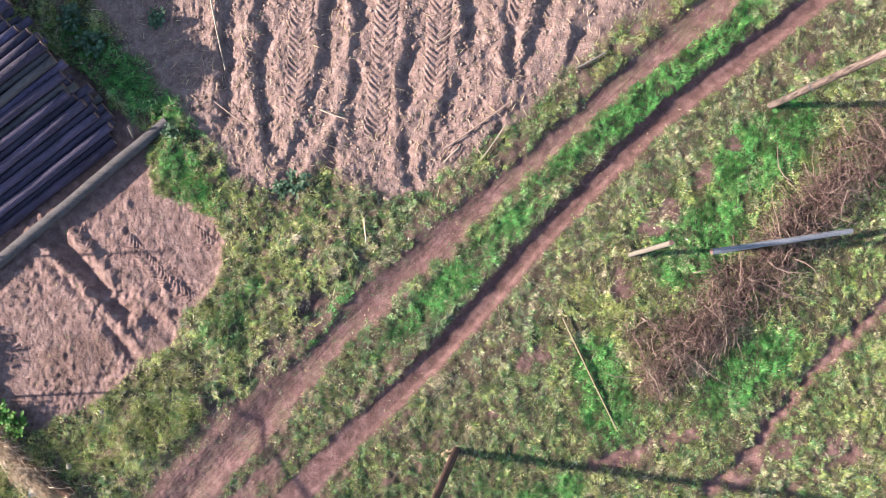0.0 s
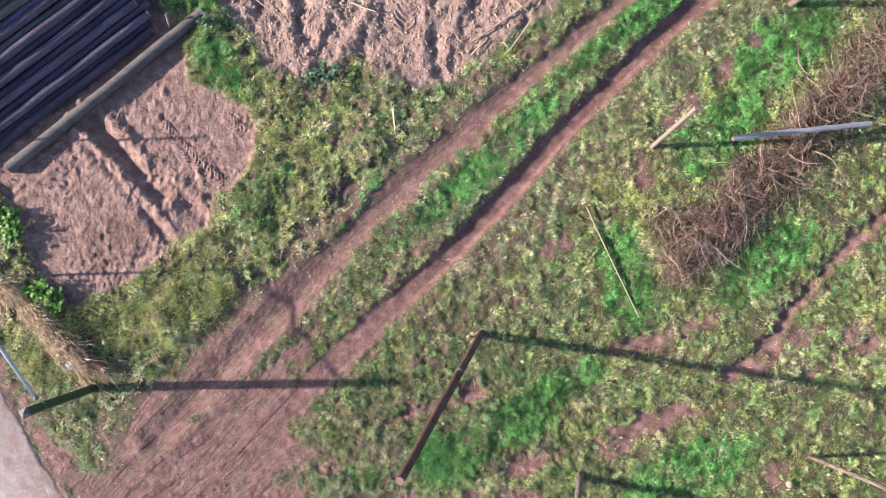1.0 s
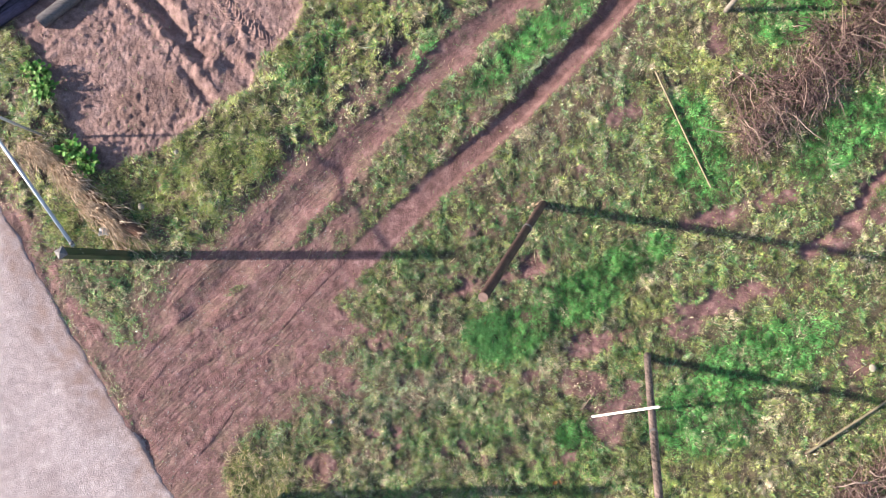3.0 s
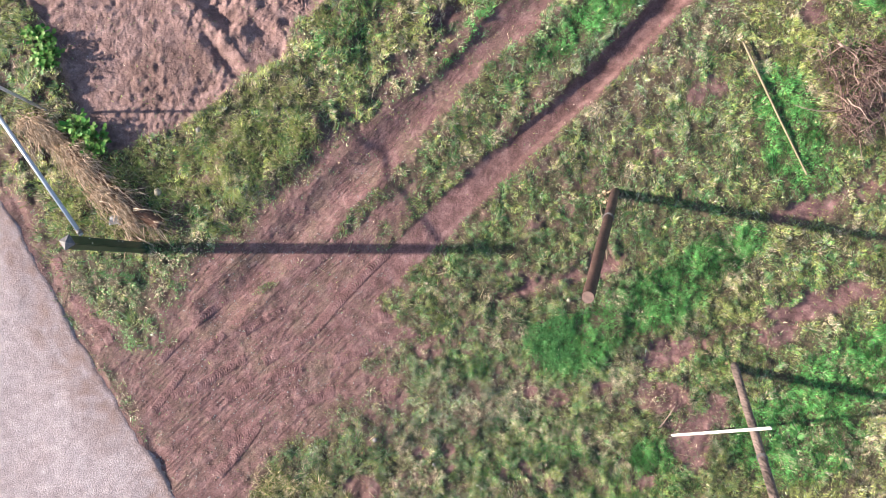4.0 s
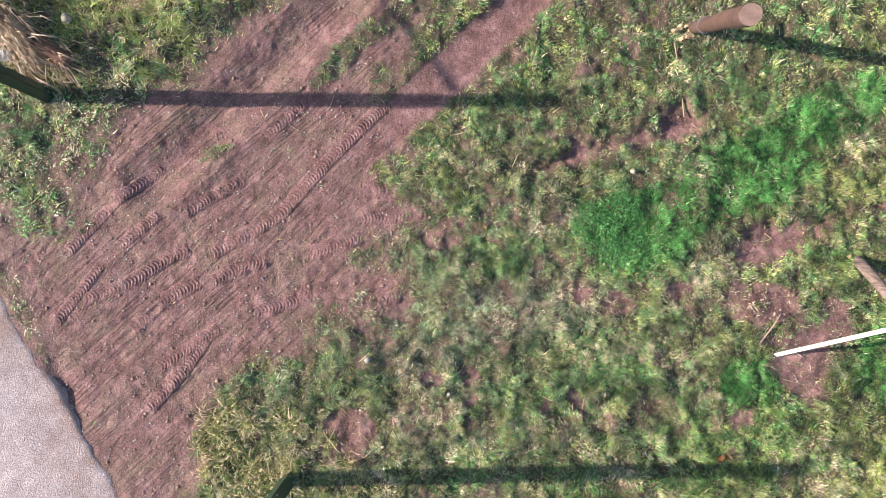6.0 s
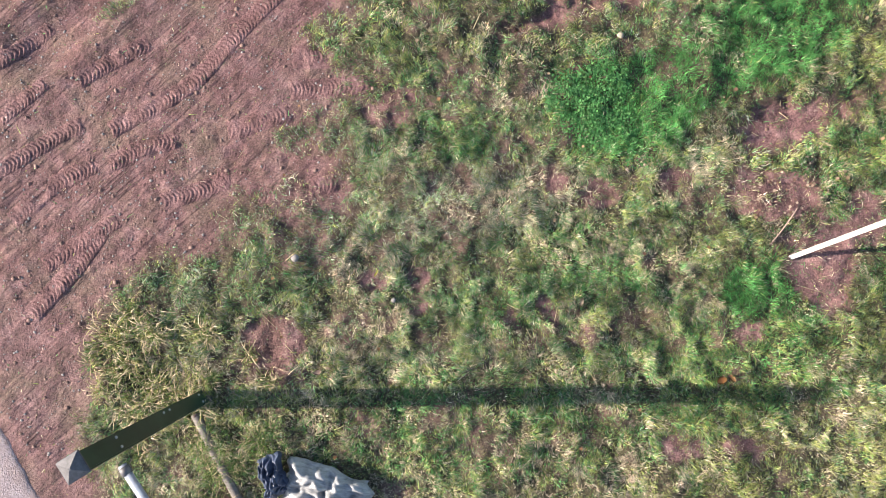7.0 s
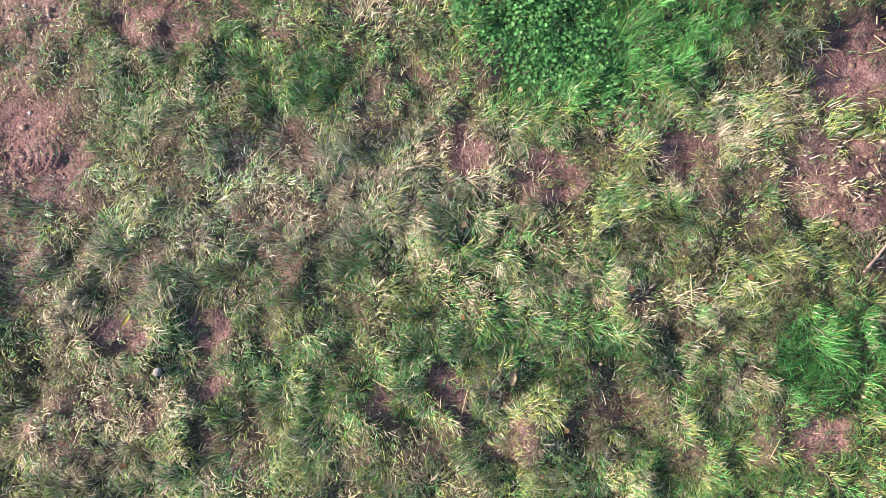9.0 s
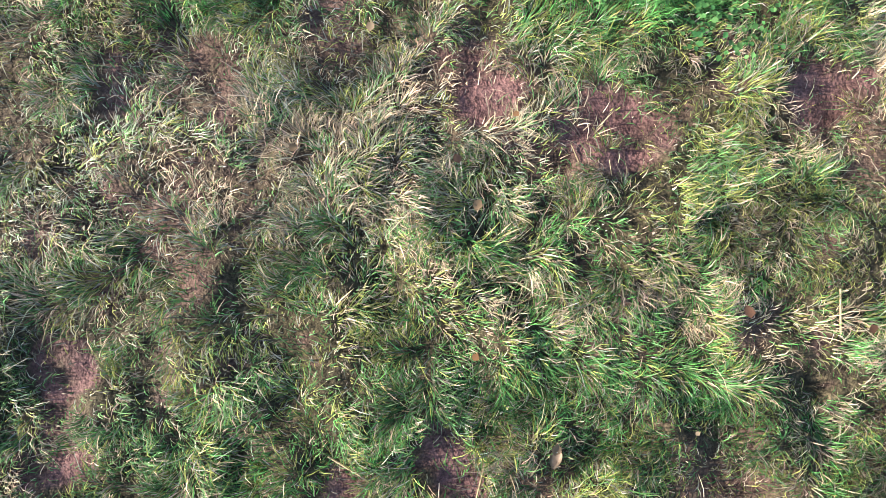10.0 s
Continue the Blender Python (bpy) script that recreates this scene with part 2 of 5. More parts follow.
def height(x, y, p=None):
    p = p or plan(x, y)
    grass = (1 - p["firm"]) * (1 - 0.45 * p["bare"])
    h = 0.05 * fbm(x, y, 3.0, 4, 41) + 0.05 * grass * fbm(x, y, 0.36, 3, 43, 0.6) + (0.05 - 0.02 * p["trod"]) * grass * fbm(x, y, 0.17, 2, 44, 0.6) + 0.035 * grass
    h += p["mound"] * (0.10 + 0.17 * fbm(x, y, 0.6, 4, 47, 0.6))
    # old furrows under the pasture
    comb = (x * 0.86 + y * 0.50 + 0.12 * fbm(x, y, 0.8, 3, 51)) * 2 * math.pi / 0.46
    h += 0.019 * grass * np.sin(comb) * spot(x, y, 8.2, -4.2, 1.7, 1.0, -20)
    h += 0.10 * p["strip"] * (0.8 + 0.5 * fbm(x, y, 0.7, 3, 49))
    # ruts, with the spoil that the wheels pressed out
    a, b = p["da"], p["db"]
    h += -0.07 * np.exp(-(a / 0.27) ** 2) + 0.035 * np.exp(-((a - 0.5) / 0.16) ** 2)
    h += (-0.10 * ramp(0.27 - np.abs(p["ob"] + 0.02), 0.0, 0.11) + 0.025 * np.exp(-((b - 0.46) / 0.13) ** 2) + 0.03 * np.exp(-((p["ob"] + 0.55) / 0.2) ** 2)) * ramp(24.6 - p["sb"], 0, 6.0)
    # fine ribs along the wheel tracks
    ribs = p["rut_a"] + p["entry"]
    ribs = np.clip(ribs + 0.7 * p["rut_b"], 0, 1)
    h += 0.009 * ribs * fbm(p["oa"] * 7.0, p["sa"] * 0.5, 1.0, 3, 53, 0.6)
    for line in GROOVES:
        d, along, o = near_line(x, y, line)
        h -= 0.008 * ramp(0.24 - d, 0, 0.05) * ramp(np.sin(o * 2 * math.pi / 0.12), -0.1, 0.7) * ramp(fbm(x, y, 1.0, 2, 55), -0.5, 0.1)
    _, _, o = near_line(x, y, LOW_RUT)
    h -= 0.035 * p["low"] * ramp(0.24 - np.abs(o + 0.06 * fbm(x, y, 0.5, 2, 58)), 0.0, 0.18) * (near_line(x, y, LOW_RUT)[0] < 0.5)
    soft = np.maximum(p["lot"], p["low"])
    h += 0.05 * soft * fbm(x, y, 0.35, 5, 59, 0.7) - 0.055 * p["low"] + 0.030 * p["bare"] * fbm(x, y, 0.16, 4, 61, 0.7)
    muddy = np.maximum(p["entry"], p["rut_a"])
    h += 0.016 * p["entry"] * fbm(x, y, 0.5, 4, 67, 0.6) + 0.015 * muddy * fbm(x, y, 0.12, 2, 68, 0.6) * ramp(fbm(x, y, 0.8, 3, 66), -0.4, 0.3)
    h += 0.005 * muddy * fbm((x * 0.69 - y * 0.72) * 8.0, (x * 0.72 + y * 0.69) * 0.8, 1.0, 2, 69, 0.6) * ramp(fbm(x, y, 0.9, 3, 70), -0.5, 0.2)
    # ploughed soil, with wheel lanes between low ridges
    f = p["field"]
    tread = np.minimum.reduce([near_line(x, y, q)[0] for q in TREADS])
    rubble = 1 - 0.75 * ramp(0.42 - tread, 0.0, 0.15)
    h += f * (0.07 * fbm(x, y, 0.6, 5, 73, 0.72) + 0.045 * fbm(x, y, 0.16, 3, 74, 0.7) * rubble + 0.05 * rubble * np.abs(fbm(x, y, 0.2, 3, 79)) + 0.05 * fbm(x, y, 1.3, 2, 77))
    wob = 0.16 * fbm(x, y, 0.8, 3, 75) + 0.13 * fbm(x, y, 0.28, 3, 78, 0.65)
    broken = ramp(fbm(x, y, 0.9, 3, 76), -0.45, 0.3)
    for lane in LANES:
        d, _, o = near_line(x, y, lane)
        u = np.where(d > 1.0, 9.0, o + wob)
        h += f * (-0.115 * broken * ramp(u, -0.14, -0.02) * ramp(0.5 - u, 0.0, 0.45) + 0.05 * np.exp(-((u + 0.25) / 0.14) ** 2))
    # the two deep wheel scars in the log yard
    churn = p["lot"] * ramp(fbm(x, y, 1.1, 3, 84), -0.35, 0.25)
    h += churn * (0.05 * np.abs(fbm(x, y, 0.3, 3, 88, 0.7)) + 0.03 * fbm(x, y, 0.13, 2, 89, 0.7))
    for line, deep, wide in (([(-0.4, 6.65), (-0.17, 6.42), (0.69, 5.44), (1.39, 4.67)], 0.17, 0.19), ([(-0.29, 5.86), (0.84, 4.60), (1.70, 3.49)], 0.07, 0.12), ([(1.24, 5.31), (2.09, 4.47), (2.6, 4.0)], 0.06, 0.16)):
        d = near_line(x, y, line)[0] + 0.06 * fbm(x, y, 0.5, 4, 85, 0.6) + 0.06 * fbm(x, y, 0.2, 3, 86, 0.7)
        h += p["lot"] * (-deep * np.exp(-(np.maximum(d, 0) / wide) ** 2) + 0.45 * deep * np.exp(-((d - 2.1 * wide) / 0.14) ** 2) * (0.8 + 1.1 * fbm(x, y, 0.25, 3, 87)))
    r = ramp(p["oroad"], -0.12, 0.0)
    h = h * (1 - r) - 0.04 * np.exp(-((p["oroad"] + 0.12) / 0.10) ** 2) * ramp(fbm(x, y, 1.3, 3, 63), -0.1, 0.4) + 0.0 * r
    return h


# ---- material helpers ----
def material(name):
    m = bpy.data.materials.new(name)
    m.use_nodes = True
    nt = m.node_tree
    return m, nt, nt.nodes["Principled BSDF"]


def node(nt, kind, **values):
    n = nt.nodes.new("ShaderNode" + kind)
    for k, v in values.items():
        if k in n.inputs:
            n.inputs[k].default_value = v
    return n


def noise_of(nt, vec, scale, detail=5, rough=0.6):
    n = node(nt, "TexNoise", Scale=scale, Detail=detail, Roughness=rough)
    nt.links.new(vec, n.inputs["Vector"])
    return n.outputs["Fac"]


def ramp_of(nt, fac, *stops):
    n = node(nt, "ValToRGB")
    while len(n.color_ramp.elements) < len(stops):
        n.color_ramp.elements.new(0.5)
    for e, (pos, col) in zip(n.color_ramp.elements, stops):
        e.position, e.color = pos, (*col, 1)
    nt.links.new(fac, n.inputs[0])
    return n.outputs[0]


def mixed(nt, fac, a, b, blend="MIX"):
    n = nt.nodes.new("ShaderNodeMix")
    n.data_type, n.blend_type = "RGBA", blend
    for sock, v in ((n.inputs[0], fac), (n.inputs[6], a), (n.inputs[7], b)):
        if isinstance(v, (int, float)):
            sock.default_value = v
        elif isinstance(v, tuple):
            sock.default_value = (*v, 1)
        else:
            nt.links.new(v, sock)
    return n.outputs[2]


def maths(nt, op, a, b=0.0):
    n = nt.nodes.new("ShaderNodeMath")
    n.operation = op
    for sock, v in zip(n.inputs, (a, b)):
        if isinstance(v, (int, float)):
            sock.default_value = v
        else:
            nt.links.new(v, sock)
    return n.outputs[0]


def bump(nt, bsdf, fac, strength, distance, prev=None):
    n = node(nt, "Bump", Strength=strength, Distance=distance)
    nt.links.new(fac, n.inputs["Height"])
    if prev:
        nt.links.new(prev, n.inputs["Normal"])
    nt.links.new(n.outputs[0], bsdf.inputs["Normal"])
    return n.outputs[0]


def attr(nt, name):
    n = nt.nodes.new("ShaderNodeAttribute")
    n.attribute_name = name
    return n


def place(nt):
    return nt.nodes.new("ShaderNodeNewGeometry").outputs["Position"]


def local(nt):
    return nt.nodes.new("ShaderNodeTexCoord").outputs["Object"]


def plain(name, dark, light, scale=20.0, rough=0.7, relief=0.3, depth=0.004, metal=0.0, stretch=None, vary=None):
    m, nt, b = material(name)
    vec = local(nt)
    if stretch:
        mp = node(nt, "Mapping")
        mp.inputs["Scale"].default_value = stretch
        nt.links.new(vec, mp.inputs[0])
        vec = mp.outputs[0]
    f = noise_of(nt, vec, scale, 6, 0.65)
    g = noise_of(nt, vec, scale * 0.13, 3, 0.5)
    fac = maths(nt, "ADD", maths(nt, "MULTIPLY", f, 0.65), maths(nt, "MULTIPLY", g, 0.35))
    col = ramp_of(nt, fac, (0.36, dark), (0.64, light))
    if vary:
        own = nt.nodes.new("ShaderNodeObjectInfo").outputs["Random"]
        col = mixed(nt, 1.0, col, ramp_of(nt, own, (0.0, (vary[0],) * 3), (0.6, (1.0,) * 3), (1.0, (vary[1],) * 3)), "MULTIPLY")
    nt.links.new(col, b.inputs["Base Color"])
    b.inputs["Roughness"].default_value = rough
    b.inputs["Metallic"].default_value = metal
    bump(nt, b, noise_of(nt, vec, scale * 2, 1, 0.4), relief, depth * 1.5)
    return m


def ground_material():
    m, nt, b = material("earth")
    pos = place(nt)
    big, mid, fine, grit = (noise_of(nt, pos, s, 6, 0.62) for s in (0.7, 4.0, 22.0, 90.0))
    mud = ramp_of(nt, mid, (0.3, (0.112, 0.060, 0.057)), (0.5, (0.200, 0.108, 0.106)), (0.72, (0.318, 0.187, 0.185)))
    litter = ramp_of(nt, fine, (0.3, (0.022, 0.020, 0.013)), (0.52, (0.072, 0.062, 0.036)), (0.72, (0.17, 0.14, 0.085)))
    clod = ramp_of(nt, mid, (0.3, (0.170, 0.110, 0.101)), (0.52, (0.300, 0.203, 0.186)), (0.72, (0.420, 0.302, 0.280)))
    # dark mud colour, for wet soil and for the shade painted into rut B
    wet_and_shade = ramp_of(nt, mid, (0.35, (0.085, 0.047, 0.038)), (0.65, (0.17, 0.10, 0.082)))
    kind = attr(nt, "kind")
    sep = nt.nodes.new("ShaderNodeSeparateColor")
    nt.links.new(kind.outputs["Color"], sep.inputs[0])
    col = mixed(nt, sep.outputs[0], litter, mud)
    stain = ramp_of(nt, noise_of(nt, pos, 1.6, 4, 0.65), (0.47, (0.0,) * 3), (0.70, (0.6,) * 3))
    col = mixed(nt, maths(nt, "MULTIPLY", stain, kind.outputs["Alpha"]), col, (0.215, 0.165, 0.115))
    scuff = node(nt, "Mapping")
    scuff.vector_type = "TEXTURE"
    scuff.inputs["Rotation"].default_value = (0, 0, radians(44))
    scuff.inputs["Scale"].default_value = (0.38, 0.13, 1.0)
    nt.links.new(pos, scuff.inputs[0])
    # darker brown streaks, drawn out along the wheel tracks
    darker = ramp_of(nt, noise_of(nt, scuff.outputs[0], 1.0, 5, 0.7), (0.40, (1.0,) * 3), (0.56, (0.0,) * 3))
    col = mixed(nt, maths(nt, "MULTIPLY", maths(nt, "MULTIPLY", darker, kind.outputs["Alpha"]), 0.5), col, (0.098, 0.060, 0.056))
    col = mixed(nt, sep.outputs[1], col, clod)
    col = mixed(nt, sep.outputs[2], col, wet_and_shade)
    col = mixed(nt, 0.75, col, ramp_of(nt, grit, (0.32, (0.34, 0.32, 0.32)), (0.5, (0.95, 0.95, 0.95)), (0.68, (1.5, 1.47, 1.45))), "MULTIPLY")
    speck = ramp_of(nt, noise_of(nt, pos, 38.0, 3, 0.7), (0.34, (0.45, 0.43, 0.43)), (0.5, (1.0, 1.0, 1.0)), (0.66, (1.3, 1.28, 1.27)))
    col = mixed(nt, 0.7, col, speck, "MULTIPLY")
    nt.links.new(col, b.inputs["Base Color"])
    nt.links.new(ramp_of(nt, big, (0.35, (0.72,) * 3), (0.65, (0.95,) * 3)), b.inputs["Roughness"])
    b.inputs["Specular IOR Level"].default_value = 0.25
    turn = node(nt, "Mapping")
    turn.vector_type = "TEXTURE"
    turn.inputs["Rotation"].default_value = (0, 0, radians(43))
    turn.inputs["Scale"].default_value = (1.2, 0.085, 1.0)
    nt.links.new(pos, turn.inputs[0])
    drag = maths(nt, "MULTIPLY", ramp_of(nt, noise_of(nt, turn.outputs[0], 1.0, 2, 0.5), (0.40, (0.0,) * 3), (0.56, (1.0,) * 3)), kind.outputs["Alpha"])
    n0 = bump(nt, b, drag, 1.0, 0.006)
    comb = node(nt, "Mapping")
    comb.vector_type = "TEXTURE"
    comb.inputs["Rotation"].default_value = (0, 0, radians(42))
    comb.inputs["Scale"].default_value = (1.8, 0.036, 1.0)
    nt.links.new(pos, comb.inputs[0])
    lines = maths(nt, "MULTIPLY", ramp_of(nt, noise_of(nt, comb.outputs[0], 1.0, 2, 0.5), (0.42, (0.0,) * 3), (0.54, (1.0,) * 3)), kind.outputs["Alpha"])
    patchy = ramp_of(nt, noise_of(nt, pos, 0.9, 2, 0.5), (0.54, (0.0,) * 3), (0.68, (1.0,) * 3))
    n1 = bump(nt, b, maths(nt, "MULTIPLY", lines, patchy), 1.0, 0.010, n0)
    rough = maths(nt, "ADD", maths(nt, "MULTIPLY", sep.outputs[1], 0.6), 0.55)
    n2 = bump(nt, b, maths(nt, "MULTIPLY", noise_of(nt, pos, 7.0, 4, 0.6), rough), 1.0, 0.034, n1)
    n3 = bump(nt, b, maths(nt, "MULTIPLY", noise_of(nt, pos, 17.0, 3, 0.55), rough), 1.0, 0.024, n2)
    bump(nt, b, noise_of(nt, pos, 55.0, 3, 0.6), 1.0, 0.013, n3)
    return m


def road_material():
    m, nt, b = material("gravel")
    pos = place(nt)
    v = node(nt, "TexVoronoi", Scale=70.0)
    nt.links.new(pos, v.inputs["Vector"])
    big, fine = noise_of(nt, pos, 0.8, 5), noise_of(nt, pos, 45.0, 5)
    mott = noise_of(nt, pos, 5.0, 5, 0.7)
    fine = maths(nt, "ADD", maths(nt, "MULTIPLY", fine, 0.6), maths(nt, "MULTIPLY", mott, 0.4))
    grain = ramp_of(nt, fine, (0.3, (0.17, 0.138, 0.146)), (0.5, (0.36, 0.305, 0.322)), (0.70, (0.60, 0.53, 0.55)))
    dirt = ramp_of(nt, fine, (0.3, (0.17, 0.112, 0.102)), (0.7, (0.37, 0.27, 0.25)))
    edge = attr(nt, "edge")
    fac = maths(nt, "MULTIPLY", edge.outputs["Fac"], ramp_of(nt, noise_of(nt, pos, 2.6, 6, 0.7), (0.34, (0.1,) * 3), (0.62, (1,) * 3)))
    grit = ramp_of(nt, noise_of(nt, pos, 110.0, 3, 0.7), (0.34, (0.55, 0.53, 0.53)), (0.5, (1.0, 1.0, 1.0)), (0.66, (1.3, 1.28, 1.27)))
    stain = ramp_of(nt, big, (0.40, (0.86, 0.80, 0.79)), (0.62, (1.06, 1.04, 1.04)))
    nt.links.new(mixed(nt, 0.8, mixed(nt, 0.8, mixed(nt, fac, grain, dirt), stain, "MULTIPLY"), grit, "MULTIPLY"), b.inputs["Base Color"])
    b.inputs["Roughness"].default_value = 0.9
    n1 = bump(nt, b, v.outputs["Distance"], 0.6, 0.009)
    bump(nt, b, noise_of(nt, pos, 34.0, 4, 0.65), 1.0, 0.013, n1)
    return m


def blade_material(name, sheen=0.52):
    m, nt, b = material(name)
    c = attr(nt, "tint")
    nt.links.new(c.outputs["Color"], b.inputs["Base Color"])
    b.inputs["Roughness"].default_value = sheen
    b.inputs["Specular IOR Level"].default_value = 0.22
    t = nt.nodes.new("ShaderNodeBsdfTranslucent")
    nt.links.new(c.outputs["Color"], t.inputs[0])
    mx = nt.nodes.new("ShaderNodeMixShader")
    mx.inputs[0].default_value = 0.16
    nt.links.new(b.outputs[0], mx.inputs[1])
    nt.links.new(t.outputs[0], mx.inputs[2])
    nt.links.new(mx.outputs[0], nt.nodes["Material Output"].inputs[0])
    return m


EARTH, GRAVEL, BLADE = ground_material(), road_material(), blade_material("blade")
BARK = plain("dark_weathered_bark", (0.017, 0.013, 0.027), (0.125, 0.096, 0.172), 9, 0.85, 0.8, 0.012, stretch=(1.2, 6, 6), vary=(0.6, 1.6))
BARK_PALE = plain("pale_peeled_log", (0.042, 0.037, 0.044), (0.160, 0.138, 0.146), 9, 0.8, 0.6, 0.008, stretch=(1.0, 6, 6))
POLE_WOOD = plain("brown_creosoted_wood", (0.022, 0.011, 0.010), (0.125, 0.066, 0.056), 10, 0.75, 0.6, 0.006, stretch=(5, 5, 0.7))
CUT_WOOD = plain("cut_end_grain", (0.085, 0.052, 0.046), (0.19, 0.125, 0.11), 14, 0.8, 0.3, 0.003)
GREY_WOOD = plain("grey_weathered_wood", (0.12, 0.10, 0.09), (0.29, 0.25, 0.22), 12, 0.8, 0.5, 0.004, stretch=(0.8, 6, 6))
STICK_WOOD = plain("pale_yellow_wood", (0.12, 0.10, 0.06), (0.27, 0.225, 0.145), 12, 0.75, 0.4, 0.003, stretch=(0.8, 6, 6))
WHITE_PAINT = plain("white_painted_board", (0.50, 0.47, 0.44), (0.74, 0.71, 0.68), 14, 0.55, 0.2, 0.002)
GREEN_PAINT = plain("dark_green_paint", (0.008, 0.030, 0.020), (0.016, 0.052, 0.034), 6, 0.35, 0.15, 0.002)
GALV = plain("galvanised_steel", (0.42, 0.45, 0.50), (0.62, 0.66, 0.74), 18, 0.38, 0.15, 0.001, metal=0.6)


def twig_material():
    m, nt, b = material("dry_twig_bark")
    geo = nt.nodes.new("ShaderNodeNewGeometry")
    f = maths(nt, "ADD", maths(nt, "MULTIPLY", geo.outputs["Random Per Island"], 0.8), maths(nt, "MULTIPLY", noise_of(nt, local(nt), 9.0, 3, 0.6), 0.25))
    nt.links.new(ramp_of(nt, f, (0.1, (0.040, 0.021, 0.020)), (0.55, (0.165, 0.096, 0.088)), (0.95, (0.42, 0.30, 0.25))), b.inputs["Base Color"])
    b.inputs["Roughness"].default_value = 0.8
    return m


TWIG = twig_material()
TWIG_PALE = plain("pale_branch_bark", (0.26, 0.20, 0.16), (0.52, 0.43, 0.35), 8, 0.8, 0.4, 0.003)
BRANCH = plain("weathered_branch_bark", (0.12, 0.082, 0.068), (0.36, 0.27, 0.225), 9, 0.8, 0.5, 0.003)
STRAW = plain("dry_straw", (0.42, 0.31, 0.20), (0.72, 0.58, 0.42), 8, 0.7, 0.2, 0.002)
STONE = plain("pale_stone", (0.24, 0.20, 0.15), (0.42, 0.37, 0.28), 18, 0.8, 0.4, 0.006)
FILM = plain("white_plastic", (0.40, 0.42, 0.45), (0.66, 0.68, 0.71), 5, 0.35, 0.4, 0.01)
ROTTEN = plain("rusty_rotten_wood", (0.05, 0.025, 0.018), (0.18, 0.085, 0.055), 9, 0.85, 0.8, 0.01, stretch=(1, 5, 5))


# ---- mesh helpers ----
def part(name, bm, mat, parent=None, label=""):
    me = bpy.data.meshes.new(name)
    bm.normal_update()
    bm.to_mesh(me)
    bm.free()
    me.materials.append(mat)
    ob = new(name, me)
    if parent:
        ob.parent = parent
    return tagged(ob, label)


def thing(name, at, label, category, group="", turn=0.0):
    ob = new(name)
    ob.empty_display_size = 0.1
    ob.matrix_world = pose(*at, 0, 0, turn)
    return tagged(ob, label, category, group)


def tube(points, radii, sides=8, cap=True, wobble=0.0, bm=None):
    """A round bar along points, with a radius at each of them."""
    bm = bm or bmesh.new()
    pts = [Vector(p) for p in points]
    rings = []
    for i, p in enumerate(pts):
        d = (pts[min(i + 1, len(pts) - 1)] - pts[max(i - 1, 0)]).normalized()
        u = d.cross(Vector((0.31, 0.17, 0.93)) if abs(d.z) < 0.9 else Vector((1, 0, 0))).normalized()
        v = d.cross(u)
        ring = []
        for k in range(sides):
            a = 2 * math.pi * k / sides
            r = radii[i] * (1 + wobble * random.uniform(-1, 1))
            ring.append(bm.verts.new(p + (u * math.cos(a) + v * math.sin(a)) * r))
        rings.append(ring)
    for r0, r1 in zip(rings, rings[1:]):
        for k in range(sides):
            f = bm.faces.new((r0[k], r0[(k + 1) % sides], r1[(k + 1) % sides], r1[k]))
            f.smooth = True
    if cap:
        bm.faces.new(rings[0][::-1])
        bm.faces.new(rings[-1])
    return bm


def box(sx, sy, sz, at=(0, 0, 0), bevel=0.004, bm=None):
    b = bmesh.new()
    bmesh.ops.create_cube(b, size=1, matrix=Matrix.Translation(at) @ Matrix.Diagonal((sx, sy, sz, 1)))
    if bevel:
        bmesh.ops.bevel(b, geom=b.edges[:], offset=bevel, segments=2, affect="EDGES")
    return b


def sheet(name, verts, faces, mat, colours=None, layer="tint", alpha=None):
    """A mesh from arrays of corners and triangles or quads."""
    me = bpy.data.meshes.new(name)
    n, k = faces.shape
    me.vertices.add(len(verts))
    me.vertices.foreach_set("co", np.ascontiguousarray(verts, np.float32).ravel())
    me.loops.add(n * k)
    me.loops.foreach_set("vertex_index", np.ascontiguousarray(faces, np.int32).ravel())
    me.polygons.add(n)
    me.polygons.foreach_set("loop_start", np.arange(0, n * k, k, dtype=np.int32))
    me.update(calc_edges=True)
    if colours is not None:
        a = me.attributes.new(layer, "FLOAT_COLOR", "POINT")
        a.data.foreach_set("color", np.ascontiguousarray(np.c_[colours, np.ones(len(verts)) if alpha is None else alpha], np.float32).ravel())
    me.materials.append(mat)
    return new(name, me)


def ground_z(x, y):
    return float(height_at(np.array([float(x)]), np.array([float(y)]))[0])


# ---- ground ----
def spaced(lo, hi, *steps):
    """Grid lines from lo to hi, with the spacing changing at each (place, step), and then out to the horizon."""
    out, at = [], lo
    for end, step in steps:
        out.append(np.arange(at, end - step * 0.4, step))
        at = end
    out = np.concatenate(out + [np.array([hi])])
    far = 1.5 * 1.6 ** np.arange(0, 16)
    return np.concatenate([(out[0] - far)[::-1], out, out[-1] + far])


